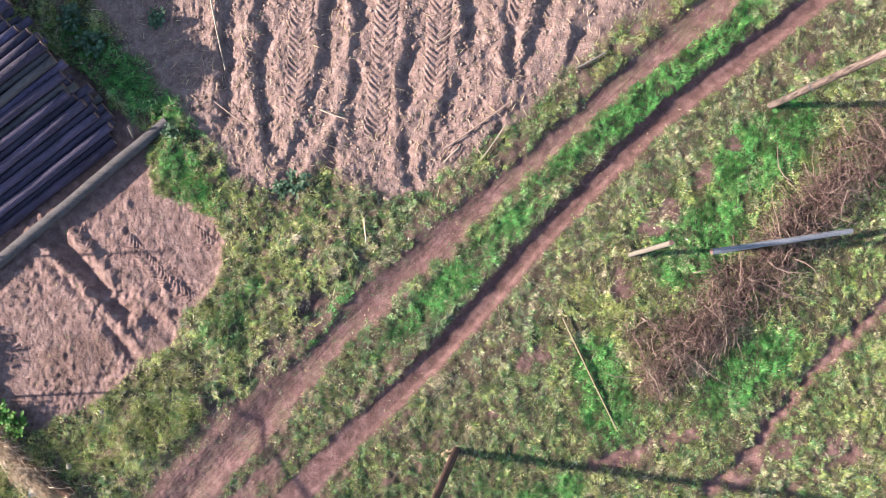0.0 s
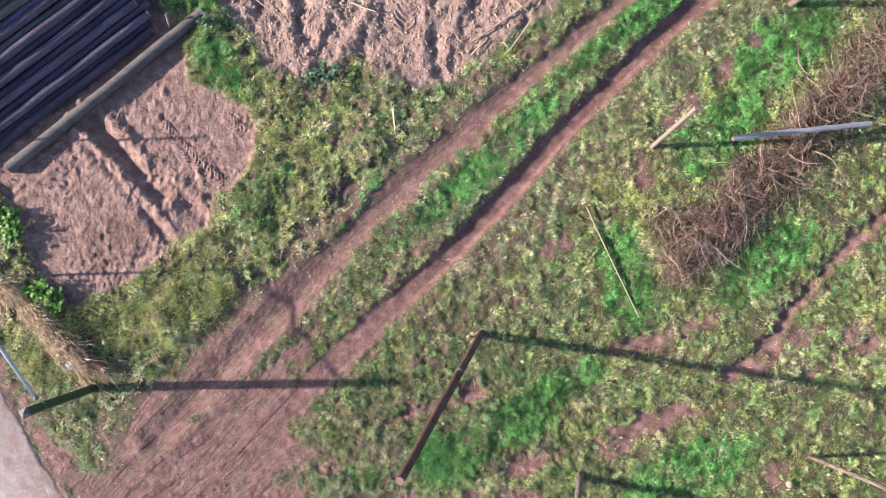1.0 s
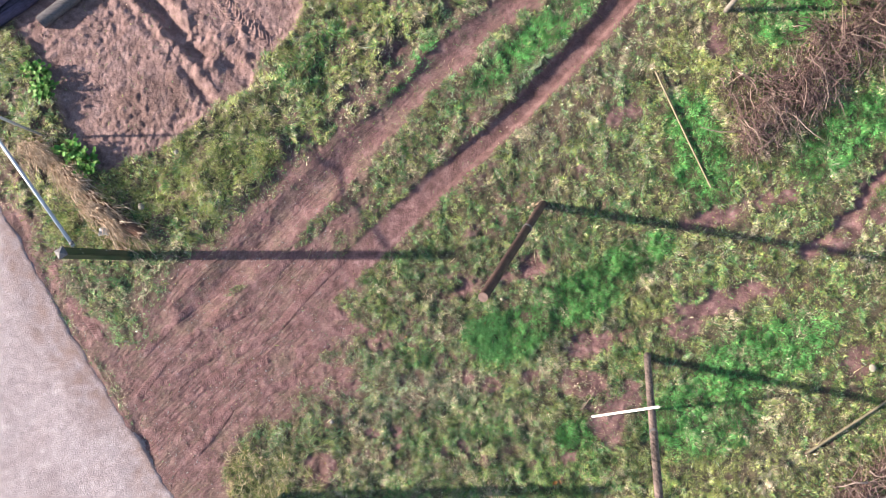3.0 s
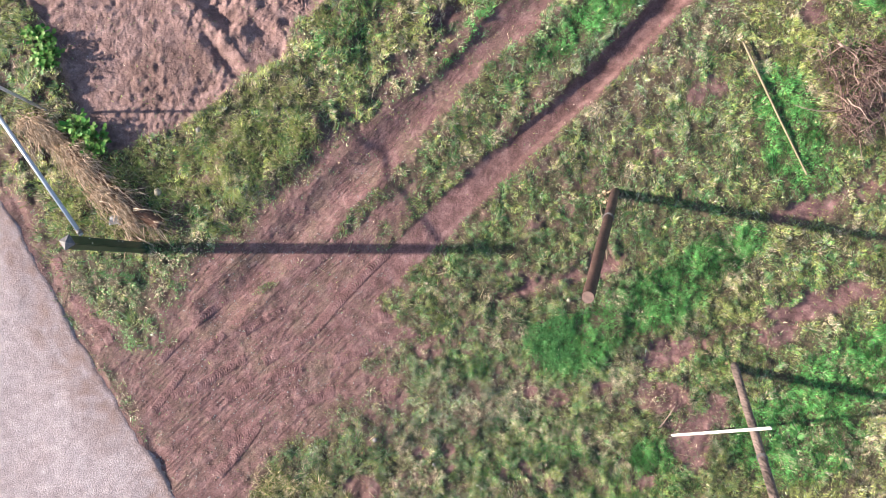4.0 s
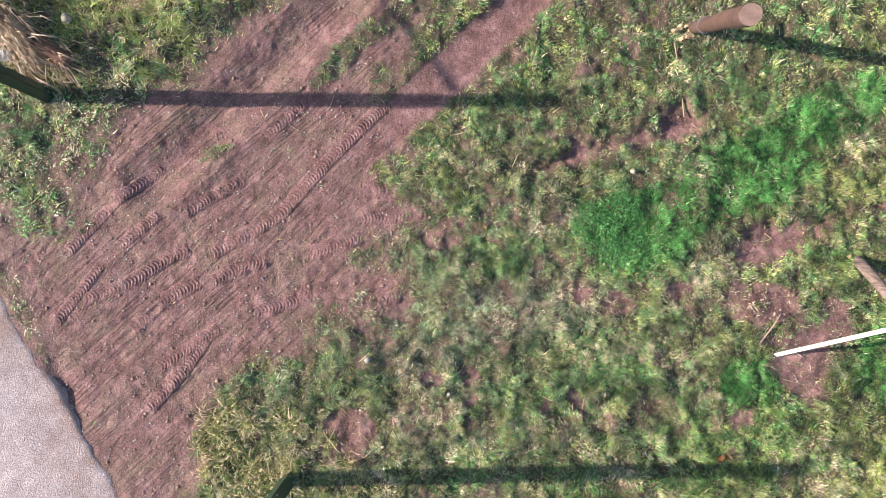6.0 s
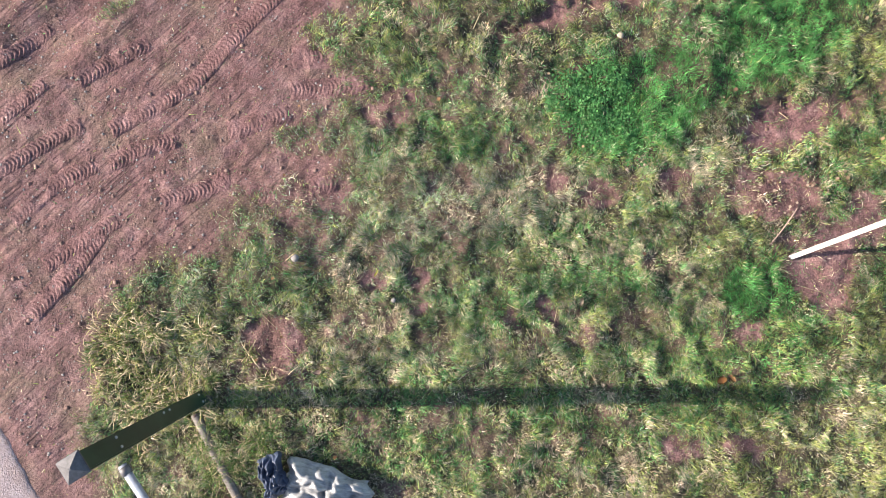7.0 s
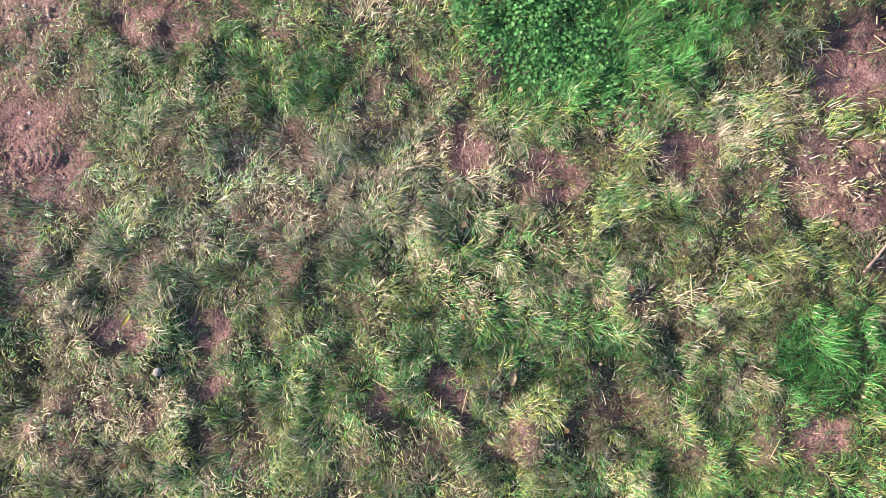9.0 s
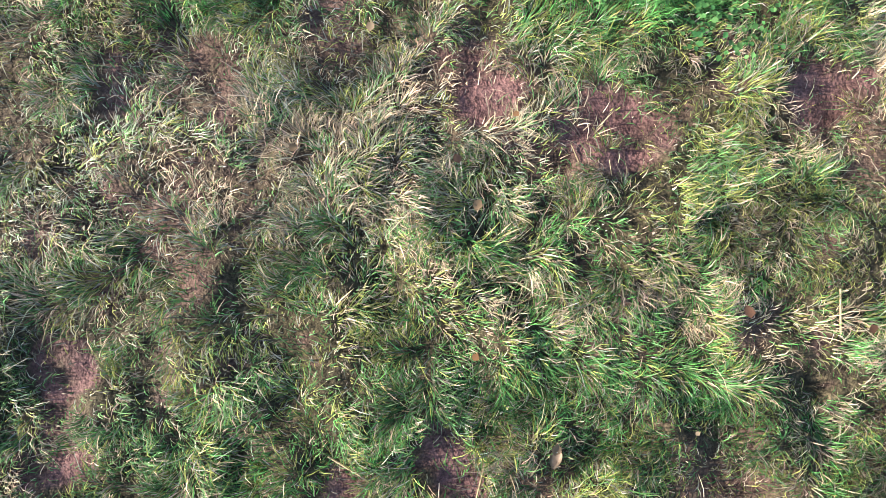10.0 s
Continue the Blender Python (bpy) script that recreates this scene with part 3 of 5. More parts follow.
gx = spaced(-5.0, 21.5, (-3.2, 0.08), (-0.9, 0.042), (6.0, 0.025), (12.5, 0.042), (21.5, 0.07))
gy = spaced(-7.5, 14.0, (-6.6, 0.08), (-4.6, 0.042), (2.2, 0.025), (6.8, 0.036), (14.0, 0.055))
X, Y = np.meshgrid(gx.astype(np.float32), gy.astype(np.float32), indexing="ij")
P = plan(X, Y)
Z = height(X, Y, P)
nx, ny = len(gx), len(gy)
idx = np.arange(nx * ny).reshape(nx, ny)
quads = np.stack([idx[:-1, :-1], idx[1:, :-1], idx[1:, 1:], idx[:-1, 1:]], -1).reshape(-1, 4)
# wet soil; the rut_b term also paints the bank's shade on the rut floor
wet_and_shade = np.maximum(0.35 * P["rut_b"] * ramp(24.6 - P["sb"], 0, 3), 0.5 * ramp(fbm(X, Y, 0.6, 4, 83), 0.1, 0.5) * np.maximum(P["low"], P["bare"]))
wet_and_shade = np.maximum(wet_and_shade, P["lot"] * (0.5 * ramp(spot(X, Y, 0.3, 3.5, 0.9, 0.7, 0) + 0.9 * fbm(X, Y, 0.5, 4, 82, 0.65), 0.3, 0.9) + 0.12 * ramp(fbm(X, Y, 0.9, 4, 81, 0.65), 0.1, 0.4)))
kind = np.stack([np.maximum.reduce([P["soil"], 0.25 * P["trod"], (0.6 - 0.4 * ramp(X, 7.5, 10.5)) * ramp(fbm(X, Y, 0.4, 4, 65), 0.05, 0.45) * (1 - P["lush"])]), np.maximum(P["field"], 0.6 * P["lot"]), wet_and_shade * (1 - P["field"])], -1).reshape(-1, 3)
ground = sheet("ground", np.stack([X, Y, Z], -1).reshape(-1, 3), quads, EARTH, kind, "kind", np.maximum(P["entry"], P["rut_a"]).ravel())
ground.data.polygons.foreach_set("use_smooth", np.ones(len(quads), bool))
tagged(ground, "bare reddish mud and turf with wheel ruts and a ploughed edge", "ground", kind="structure")
PRINTS = [([(4.37, -1.30), (5.08, -1.29), (5.86, -1.42)], 0.17), ([(4.36, -1.72), (5.04, -1.65), (5.84, -1.56)], 0.15), ([(2.28, -2.28), (2.81, -1.98), (3.35, -1.62), (3.84, -1.0), (4.3, -0.5), (4.9, 0.1)], 0.13),
          ([(0.5, -2.95), (1.08, -2.74), (1.74, -2.31), (2.15, -2.09)], 0.12), ([(1.88, -1.71), (2.30, -1.44), (2.89, -1.09)], 0.12), ([(3.65, -2.24), (4.09, -2.10), (4.59, -1.91)], 0.14), ([(2.39, -4.41), (2.91, -4.07), (3.72, -3.89)], 0.15),
          ([(3.5, -2.7), (4.1, -2.95), (4.74, -3.07)], 0.15), ([(2.3, -2.68), (2.83, -2.38), (3.27, -2.31)], 0.13), ([(1.2, -3.4), (1.7, -2.9), (2.3, -2.55)], 0.14), ([(1.5, -4.5), (2.0, -3.9), (2.4, -3.3)], 0.14),
          ([(-1.55, -0.89), (-0.97, -1.35), (-0.13, -1.72)], 0.11), ([(-2.4, 0.6), (-1.4, -0.75), (-0.5, -2.0)], 0.12), ([(0.15, 6.85), (0.62, 6.10)], 0.22), ([(1.5, 5.35), (2.64, 4.45), (3.2, 4.1)], 0.18), ([(0.9, 4.95), (1.83, 3.63)], 0.16),
          ([(2.88, 6.73), (3.58, 6.2)], 0.2), ([(0.3, -2.3), (1.0, -1.5), (1.7, -0.9)], 0.11), ([(1.0, -2.2), (1.7, -1.6)], 0.10), ([(2.9, -3.1), (3.5, -2.9), (4.3, -2.5)], 0.13),
          ([(3.0, -0.6), (3.7, 0.1), (4.4, 0.9)], 0.13), ([(1.6, -3.9), (2.6, -3.2)], 0.12), ([(0.2, -3.3), (0.9, -2.3)], 0.10), ([(4.6, -2.9), (5.2, -2.75)], 0.14), ([(1.3, 6.6), (2.4, 5.4), (3.1, 4.9)], 0.2)]
for tread_line in TREADS:
    PRINTS.append((tread_line, 0.33))


# from here on, what grows and lies on the ground looks its place up in the sheet
def plan_at(x, y):
    i = np.clip(np.searchsorted(gx, x), 0, nx - 1)
    j = np.clip(np.searchsorted(gy, y), 0, ny - 1)
    return {k: v[i, j] for k, v in P.items()}


def height_at(x, y):
    i = np.clip(np.searchsorted(gx, x) - 1, 0, nx - 2)
    j = np.clip(np.searchsorted(gy, y) - 1, 0, ny - 2)
    u, v = (x - gx[i]) / (gx[i + 1] - gx[i]), (y - gy[j]) / (gy[j + 1] - gy[j])
    return (Z[i, j] * (1 - u) + Z[i + 1, j] * u) * (1 - v) + (Z[i, j + 1] * (1 - u) + Z[i + 1, j + 1] * u) * v


def tyre_prints(name, prints, label):
    """Strips of curved ridges that the lugs of tyres left in the mud, fading into the ground at their edges."""
    vs, fs, base = [], [], 0
    for line, w in prints:
        pts = np.array(line, float)
        leg = np.hypot(*np.diff(pts, axis=0).T)
        run = np.concatenate([[0], np.cumsum(leg)])
        pitch = 0.052 if w < 0.19 else 0.17 if w > 0.3 else 0.11
        step = pitch / 6
        n, k = int(run[-1] / step), 15 if w < 0.19 else 21
        q = np.linspace(0, run[-1], n)
        cx, cy = np.interp(q, run, pts[:, 0]), np.interp(q, run, pts[:, 1])
        box_ = np.ones(25) / 25
        cx, cy = (np.convolve(np.pad(c, 12, "edge"), box_, "valid") for c in (cx, cy))
        tx, ty = np.gradient(cx), np.gradient(cy)
        ln = np.hypot(tx, ty) + 1e-9
        tx, ty = tx / ln, ty / ln
        o = np.linspace(-1, 1, k)
        sway = 0.12 * w * fbm(q * 1.3, q * 0 + w * 10, 1.0, 2, 92)
        x = cx[:, None] - ty[:, None] * (o[None] * w + sway[:, None])
        y = cy[:, None] + tx[:, None] * (o[None] * w + sway[:, None])
        half = np.where(o > 0, 0.5, 0.0) if w > 0.19 else np.zeros(k)
        phase = 0.35 * fbm(x, y, 0.3, 2, 93) + (q[:, None] + w * (0.95 if w > 0.19 else 0.8) * np.abs(o)[None] ** 1.6) / pitch + half[None]
        ridge = ramp(np.sin(2 * math.pi * phase), -0.5, 0.6) * (1 - 0.7 * np.exp(-(o[None] / 0.09) ** 2))
        worn = ramp(fbm(x, y, 0.6, 3, 91), -0.75, -0.05)
        p = plan_at(x, y)
        bare = np.maximum.reduce([p["entry"], p["lot"], p["field"], p["rut_a"], p["rut_b"]])
        z = height_at(x, y) + 0.003 + pitch * (0.16 if w < 0.3 else 0.17) * ridge * worn * (1 + 0.8 * fbm(x, y, 0.15, 2, 94))
        fade = np.maximum(ramp(np.abs(o), 0.8, 1.0)[None], np.maximum(1 - ramp(bare, 0.35, 0.65), 1 - ramp(worn, 0.05, 0.3)))
        fade = np.maximum(fade, 1 - (ramp(q, 0, 0.15) * ramp(run[-1] - q, 0, 0.15))[:, None])
        vs.append(np.stack([x, y, z - 0.05 * fade], -1).reshape(-1, 3))
        i = np.arange(n * k).reshape(n, k) + base
        fs.append(np.stack([i[:-1, :-1], i[1:, :-1], i[1:, 1:], i[:-1, 1:]], -1).reshape(-1, 4))
        base += n * k
    v, f = np.concatenate(vs), np.concatenate(fs)
    p = plan_at(v[:, 0], v[:, 1])
    ob = sheet(name, v, f, EARTH, np.stack([np.ones(len(v)), np.maximum(p["field"], 0.6 * p["lot"]), np.zeros(len(v))], -1), "kind", np.zeros(len(v)))
    ob.data.polygons.foreach_set("use_smooth", np.ones(len(f), bool))
    return tagged(ob, label, "tyre print", kind="stuff")


tyre_prints("tyre_prints", PRINTS, "ridged tractor tyre prints pressed into reddish mud")

# ---- road ----
rx, ry = np.arange(-9.5, 3.2, 0.045), np.arange(-12, 7, 0.045)
RX, RY = np.meshgrid(rx, ry, indexing="ij")
ro = -near_line(RX, RY, ROAD_EDGE)[2] + 0.13 * fbm(RX, RY, 0.5, 4, 9)
keep = (ro > -0.16) & (ro < 6.0)
RZ = -0.10 + 0.115 * ramp(ro, -0.15, 0.06) + 0.025 * ramp(ro, 0, 0.8) + 0.012 * fbm(RX, RY, 0.7, 4, 97) + 0.004 * fbm(RX, RY, 0.16, 2, 99)
ridx = np.arange(len(rx) * len(ry)).reshape(len(rx), len(ry))
rq = np.stack([ridx[:-1, :-1], ridx[1:, :-1], ridx[1:, 1:], ridx[:-1, 1:]], -1)[keep[:-1, :-1]].reshape(-1, 4)
used, inv = np.unique(rq, return_inverse=True)
rv = np.stack([RX, RY, RZ], -1).reshape(-1, 3)[used]
re = np.repeat((1 - ramp(ro.reshape(-1)[used] + 0.5 * fbm(RX, RY, 1.1, 3, 98).reshape(-1)[used], 0.05, 1.0))[:, None], 3, 1)
road = sheet("road", rv, inv.reshape(-1, 4), GRAVEL, re, "edge")
road.data.polygons.foreach_set("use_smooth", np.ones(len(rq), bool))
tagged(road, "pale gravel road with a crumbling muddy edge", "road", kind="structure")


# ---- grass ----
def blades(name, box_, per_m2, length, width, seed, label, segments=2, keep_of=None, cell=0.13):
    """Blades of grass strewn over a rectangle, thicker where the plan has turf."""
    r = np.random.default_rng(seed)
    x0, y0, x1, y1 = box_
    n = int((x1 - x0) * (y1 - y0) * per_m2)
    x, y = r.uniform(x0, x1, n), r.uniform(y0, y1, n)
    if keep_of is not None:
        ok = keep_of(x, y)
        x, y = x[ok], y[ok]
        n = len(x)
    # each blade belongs to a tuft, towards whose heart it is drawn
    near, ci, cj = np.full(n, 9.0), np.zeros(n, int), np.zeros(n, int)
    hx, hy = np.zeros(n), np.zeros(n)
    fi, fj = np.floor(x / cell).astype(int), np.floor(y / cell).astype(int)
    for di in (-1, 0, 1):
        for dj in (-1, 0, 1):
            i, j = fi + di, fj + dj
            tx, ty = (i + lattice(300)[i % 256, j % 256] * 1.2 - 0.1) * cell, (j + lattice(301)[i % 256, j % 256] * 1.2 - 0.1) * cell
            d = np.hypot(x - tx, y - ty)
            on = d < near
            near, hx, hy, ci, cj = np.where(on, d, near), np.where(on, tx, hx), np.where(on, ty, hy), np.where(on, i, ci), np.where(on, j, cj)
    lot = [lattice(300 + k)[ci % 256, cj % 256] for k in range(5)]
    ox, oy = x - hx, y - hy
    x, y = hx + ox * 0.9, hy + oy * 0.9
    tuft = fbm(x, y, 0.22, 3, 101, 0.6)
    p = plan_at(x, y)
    worn = ramp(fbm(x, y, 1.6, 4, 103), -0.1, 0.5)
    thick = (1 - p["soil"]) ** 1.3 * np.clip(0.84 + 1.05 * tuft + 0.35 * p["lush"] + 0.2 * ramp(x, 9.5, 11.5) - 0.18 * worn - 0.14 * p["trod"] + 0.4 * fbm(x, y, 0.6, 3, 139), 0.08, 1) + 0.02
    thick = thick * np.where(lot[2] < 0.16 * (1 - p["lush"]), 0.25, 1.0)
    thick = np.where(np.maximum.reduce([p["entry"], p["field"], p["lot"], p["rut_b"]]) > 0.8, 0.006, thick)
    ok = (r.random(n) < thick) & (p["oroad"] < -0.05)
    x, y, tuft, worn, ox, oy = x[ok], y[ok], tuft[ok], worn[ok], ox[ok], oy[ok]
    lot = [q[ok] for q in lot]
    p = {k: v[ok] for k, v in p.items()}
    n = len(x)
    z = height_at(x, y)
    wind = 2.6 * fbm(x, y, 0.5, 3, 107) * math.pi + 0.4
    spread = np.hypot(ox, oy) + 1e-6
    a = np.arctan2(oy / cell * 0.9 + 0.6 * np.sin(wind), ox / cell * 0.9 + 0.6 * np.cos(wind)) + r.normal(0, 0.65, n)
    lean = np.clip(r.normal(0.70, 0.3, n) + 0.45 * np.clip(spread / cell * 2, 0, 1) - 0.12 * p["lush"], 0.15, 1.45)
    L = length * r.lognormal(0, 0.3, n) * (0.75 + 0.5 * ramp(tuft, -0.2, 0.4)) * (0.8 + 0.45 * lot[2]) * (1 + 0.25 * p["mound"] + 0.15 * p["lush"])
    W = width * r.uniform(0.6, 1.3, n)
    ux, uy = np.cos(a), np.sin(a)
    sx, sy = -uy * W / 2, ux * W / 2
    out, up = np.sin(lean) * L, np.cos(lean) * L
    droop = r.uniform(0.25, 0.75, n)
    cols = np.zeros((n, 3))
    lush_c, green_c, olive_c, straw_c, grey_c = (np.array(c) for c in ((0.080, 0.240, 0.064), (0.098, 0.216, 0.076), (0.262, 0.292, 0.088), (0.42, 0.35, 0.25), (0.27, 0.285, 0.225)))
    dry = fbm(x, y, 0.7, 4, 109)
    old = fbm(x, y, 1.9, 3, 113)
    pick = np.where(r.random(n) < 0.6, lot[3], r.random(n))
    w_lush = np.clip(p["lush"] * 1.2 + 0.22 * ramp(x, 9.5, 11.5) * ramp(fbm(x, y, 1.1, 3, 149), -0.3, 0.2), 0, 0.9)
    w_straw = np.clip(0.17 + 0.36 * ramp(dry, 0.0, 0.5) + 0.22 * p["mound"] * ramp(old, -0.1, 0.4) - 0.25 * p["lush"] + 0.25 * p["bare"] + 0.12 * p["trod"] + 0.26 * ramp(-4.0 - y, 0.0, 0.6) * ramp(9.5 - x, 0, 1) + 0.1 * spot(x, y, 9.0, -3.9, 1.0, 0.5, 10), 0.03, 0.7)
    cols[:] = green_c
    m = pick < 0.32 + 0.3 * old + 0.4 * p["mound"] + 0.14 * ramp(x, 7.6, 10.4) + 0.25 * ramp(-4.0 - y, 0.0, 0.6) + 0.22 * ramp(x, 10.5, 12.5)
    cols[m] = olive_c
    m2 = r.random(n) < 0.07 + 0.13 * worn + (0.5 - 0.32 * ramp(x, 7.5, 10.5)) * p["trod"] + 0.07 * ((x > 3) & (x < 10) & (y < -1.6) & (y > -5.2))
    cols[m2] = grey_c
    m3 = r.random(n) < w_lush
    cols[m3] = lush_c
    m4 = r.random(n) < w_straw * (0.25 + 1.7 * lot[4] ** 2)
    cols[m4] = straw_c
    cols *= np.exp(0.5 * (lot[1] - 0.5) + 0.14 * ramp(np.hypot(x - 7.0, y + 2.5), 4.0, 7.0))[:, None] * r.lognormal(0.04, 0.45, (n, 1)) * (1 + r.normal(0, 0.06, (n, 3))) * (1 + 0.35 * fbm(x, y, 0.16, 2, 127))[:, None]
    base = np.stack([x, y, z - 0.008], -1)
    side = np.stack([sx, sy, np.zeros(n)], -1)
    mid = base + np.stack([ux * out * 0.42, uy * out * 0.42, up * 0.62 + 0.008], -1)
    tip = base + np.stack([ux * out, uy * out, up * (1 - droop * 0.55)], -1)
    if segments == 2:
        v = np.stack([base - side, base + side, mid + side * 0.8, mid - side * 0.8, tip], 1)
        t = np.array([[0, 1, 2], [0, 2, 3], [3, 2, 4]])
    else:
        v = np.stack([base - side, base + side, tip], 1)
        t = np.array([[0, 1, 2]])
    k = v.shape[1]
    f = (np.arange(n) * k)[:, None, None] + t[None]
    shade = np.repeat(cols[:, None, :], k, 1)
    ob = sheet(name, v.reshape(-1, 3), f.reshape(-1, 3), BLADE, shade.reshape(-1, 3))
    return tagged(ob, label, "grass", kind="stuff")


def not_core(x, y):
    return ~((x > 5.1) & (x < 9.9) & (y > -4.9) & (y < -1.8))


def not_near(x, y):
    return ~((x > 1.8) & (x < 12.2) & (y > -6.6) & (y < 0.5))


blades("grass", (5.1, -4.9, 9.9, -1.8), 14500, 0.066, 0.0036, 201, "short winter pasture grass, green and straw-coloured", 2, None, 0.095)
blades("grass", (1.8, -6.6, 12.2, 0.5), 9000, 0.062, 0.0046, 202, "trodden pasture grass mixed with dry stalks", 2, not_core, 0.11)
blades("grass", (-4.2, -6.6, 20.8, 12.8), 5000, 0.070, 0.0120, 203, "rough green grass along the wheel ruts", 1, not_near, 0.17)
blades("herbs", (-4.2, -6.6, 20.8, 12.8), 1500, 0.045, 0.026, 204, "low mossy herbs between the blades of grass", 1, not_near)
blades("herbs", (1.8, -6.6, 12.2, 0.5), 2600, 0.032, 0.014, 205, "low mossy herbs in the trodden pasture", 1)


# ---- things ----
def stick_thing(name, a, b, r0, r1, mat, label, category, group="", bend=0.0, end_mat=None, sides=10):
    """A round bar that lies or stands between two places, with its cut ends."""
    a, b = Vector(a), Vector(b)
    top = thing(name, (a.x, a.y, a.z), label, category, group)
    d = b - a
    u = d.cross(Vector((0, 0, 1)))
    u = u.normalized() if u.length > 1e-6 else Vector((1, 0, 0))
    n = 8
    pts = [d * (i / n) + u * bend * math.sin(math.pi * i / n) + Vector((random.uniform(-1, 1), random.uniform(-1, 1), random.uniform(-1, 1))) * r0 * 0.06 for i in range(n + 1)]
    rad = [r0 + (r1 - r0) * i / n for i in range(n + 1)]
    part("shaft", tube(pts, rad, sides, False, 0.05), mat, top)
    for p, r, w in ((pts[0], r0, pts[0] - pts[1]), (pts[-1], r1, pts[-1] - pts[-2])):
        w = w.normalized()
        part("cut_end", tube([p - w * 0.03, p + w * 0.004], [r * 1.0, r * 0.97], sides), end_mat or CUT_WOOD, top, "pale sawn end")
    return top


# heap of logs beside the yard
U, V = Vector((0.78, 0.626, 0)), Vector((-0.626, 0.78, 0))
FOOT = Vector((1.44, 9.03, 0))


def make_log(r, length, mat, label):
    top = thing("log", (0, 0, 0), label, "log", "logs of the heap")
    n = 9
    pts = [Vector((-length * i / n, random.uniform(-0.02, 0.02), random.uniform(-0.015, 0.015))) for i in range(n + 1)]
    part("bark", tube(pts, [r * (1.0 + 0.10 * i / n + random.uniform(-0.03, 0.03)) for i in range(n + 1)], 12, True, 0.04), mat, top)
    part("cut_end", tube([(-0.02, 0, 0), (0.006, 0, 0)], [r * 0.97, r * 0.95], 12), CUT_WOOD, top, "sawn end face")
    return top


kinds = [make_log(0.102, 7.0, BARK, "dark weathered log with bark in a stacked heap"), make_log(0.094, 7.0, BARK, "dark weathered log with bark in a stacked heap"),
         make_log(0.11, 7.0, BARK, "thick dark log lying in the heap"), make_log(0.098, 7.0, BARK_PALE, "grey peeled log lying in the heap")]
fresh = set(range(4))
slope = math.degrees(math.atan2(U.y, U.x))
for layer in range(8):
    z = 0.12 + 0.185 * layer
    first = 0.31 * layer
    count = int((7.0 - first) / 0.214)
    for i in range(count):
        if i > 3 and layer not in (0, 7) and i < count - 1:
            continue
        v = first + 0.214 * i + random.uniform(-0.02, 0.02)
        at = FOOT + V * v + U * random.uniform(-0.35, 0.12)
        m = pose(at.x, at.y, z + random.uniform(-0.01, 0.01), random.uniform(0, 360), random.uniform(-0.4, 0.4), slope + random.uniform(-0.6, 0.6))
        k = random.choice((0, 0, 1, 1, 2, 2, 3))
        if k in fresh:
            fresh.discard(k)
            kinds[k].matrix_basis = m
        else:
            copy_thing(kinds[k], m)

stick_thing("log", (-2.2, 5.34, 0.15), (2.45, 9.30, 0.16), 0.15, 0.13, BARK_PALE, "grey peeled log with a mossy end lying on soil", "log", sides=14)
stick_thing("stake", (1.58, 8.92, -0.05), (1.66, 9.1, 0.5), 0.04, 0.035, GREY_WOOD, "short grey stake beside the heap of logs", "stake")


# gate posts with their rails
def gate_post(x, y, lean, h):
    """lean: how far the head stands off the foot, in x and y."""
    top = thing("gate_post", (x, y, 0), "square dark green painted steel gate post with a grey cap", "post", "gate posts", 33.5)
    tilt = Vector((0, 0, 1)).rotation_difference(Vector((*lean, h))).to_matrix().to_4x4()
    top.matrix_world = Matrix.Translation((x, y, 0)) @ tilt @ pose(0, 0, 0, 0, 0, 33.5)
    part("shaft", box(0.165, 0.165, h + 0.1, (0, 0, h / 2 - 0.05), 0.012), GREEN_PAINT, top)
    cap = box(0.19, 0.19, 0.025, (0, 0, h + 0.0125), 0.006)
    bmesh.ops.create_cone(cap, cap_ends=True, segments=4, radius1=0.13, radius2=0.012, depth=0.05, matrix=Matrix.Translation((0, 0, h + 0.048)) @ Matrix.Rotation(radians(45), 4, "Z"))
    part("cap", cap, GALV_DULL, top, "pale grey metal cap")
    for z, s in ((0.25, -1), (0.25, 1), (2.35, -1), (2.35, 1), (1.15, 1), (1.3, 1)):
        part("bolt", tube([(0.082, 0.045 * s, z), (0.095, 0.045 * s, z)], [0.013, 0.011], 6), GALV, top, "small pale bolt head")
    part("collar", box(0.23, 0.23, 0.06, (0, 0, 0.03), 0.01), GALV_DULL, top, "grey foot plate")
    return top


GALV_DULL = plain("dull_grey_metal", (0.085, 0.08, 0.085), (0.17, 0.16, 0.17), 20, 0.5, 0.2, 0.002, metal=0.2)
gate_post(0.0, 0.0, (-0.04, -0.13), 2.93)
gate_post(3.56, -5.33, (0.02, -0.04), 2.93)


def fence_post(x, y, h):
    top = thing("fence_post", (x, y, 0), "thin galvanised steel fence post standing in rank grass", "post", "fence posts")
    part("shaft", tube([(0, 0, -0.1), (0, 0, h)], [0.03, 0.03], 12), GALV, top)
    part("cap", tube([(0, 0, h), (0, 0, h + 0.02), (0, 0, h + 0.035)], [0.034, 0.034, 0.015], 12), GALV_DULL, top, "grey plastic cap")
    return top


fence_post(-2.02, 2.70, 2.45)
fence_post(-3.9, 5.97, 2.45)


def rail(a, b):
    a, b = Vector(a), Vector(b)
    top = thing("rail", (a.x, a.y, a.z), "bluish-white galvanised tube rail fixed to the gate post", "rail", "gate rails")
    part("tube", tube([(0, 0, 0), b - a], [0.036, 0.036], 14), GALV_BRIGHT, top)
    d = (b - a).normalized()
    part("clamp", tube([d * 0.02, d * 0.09], [0.045, 0.045], 12), GALV_DULL, top, "grey pipe clamp")
    part("end_plug", tube([b - a - d * 0.02, b - a + d * 0.006], [0.041, 0.039], 12), GALV_DULL, top)
    return top


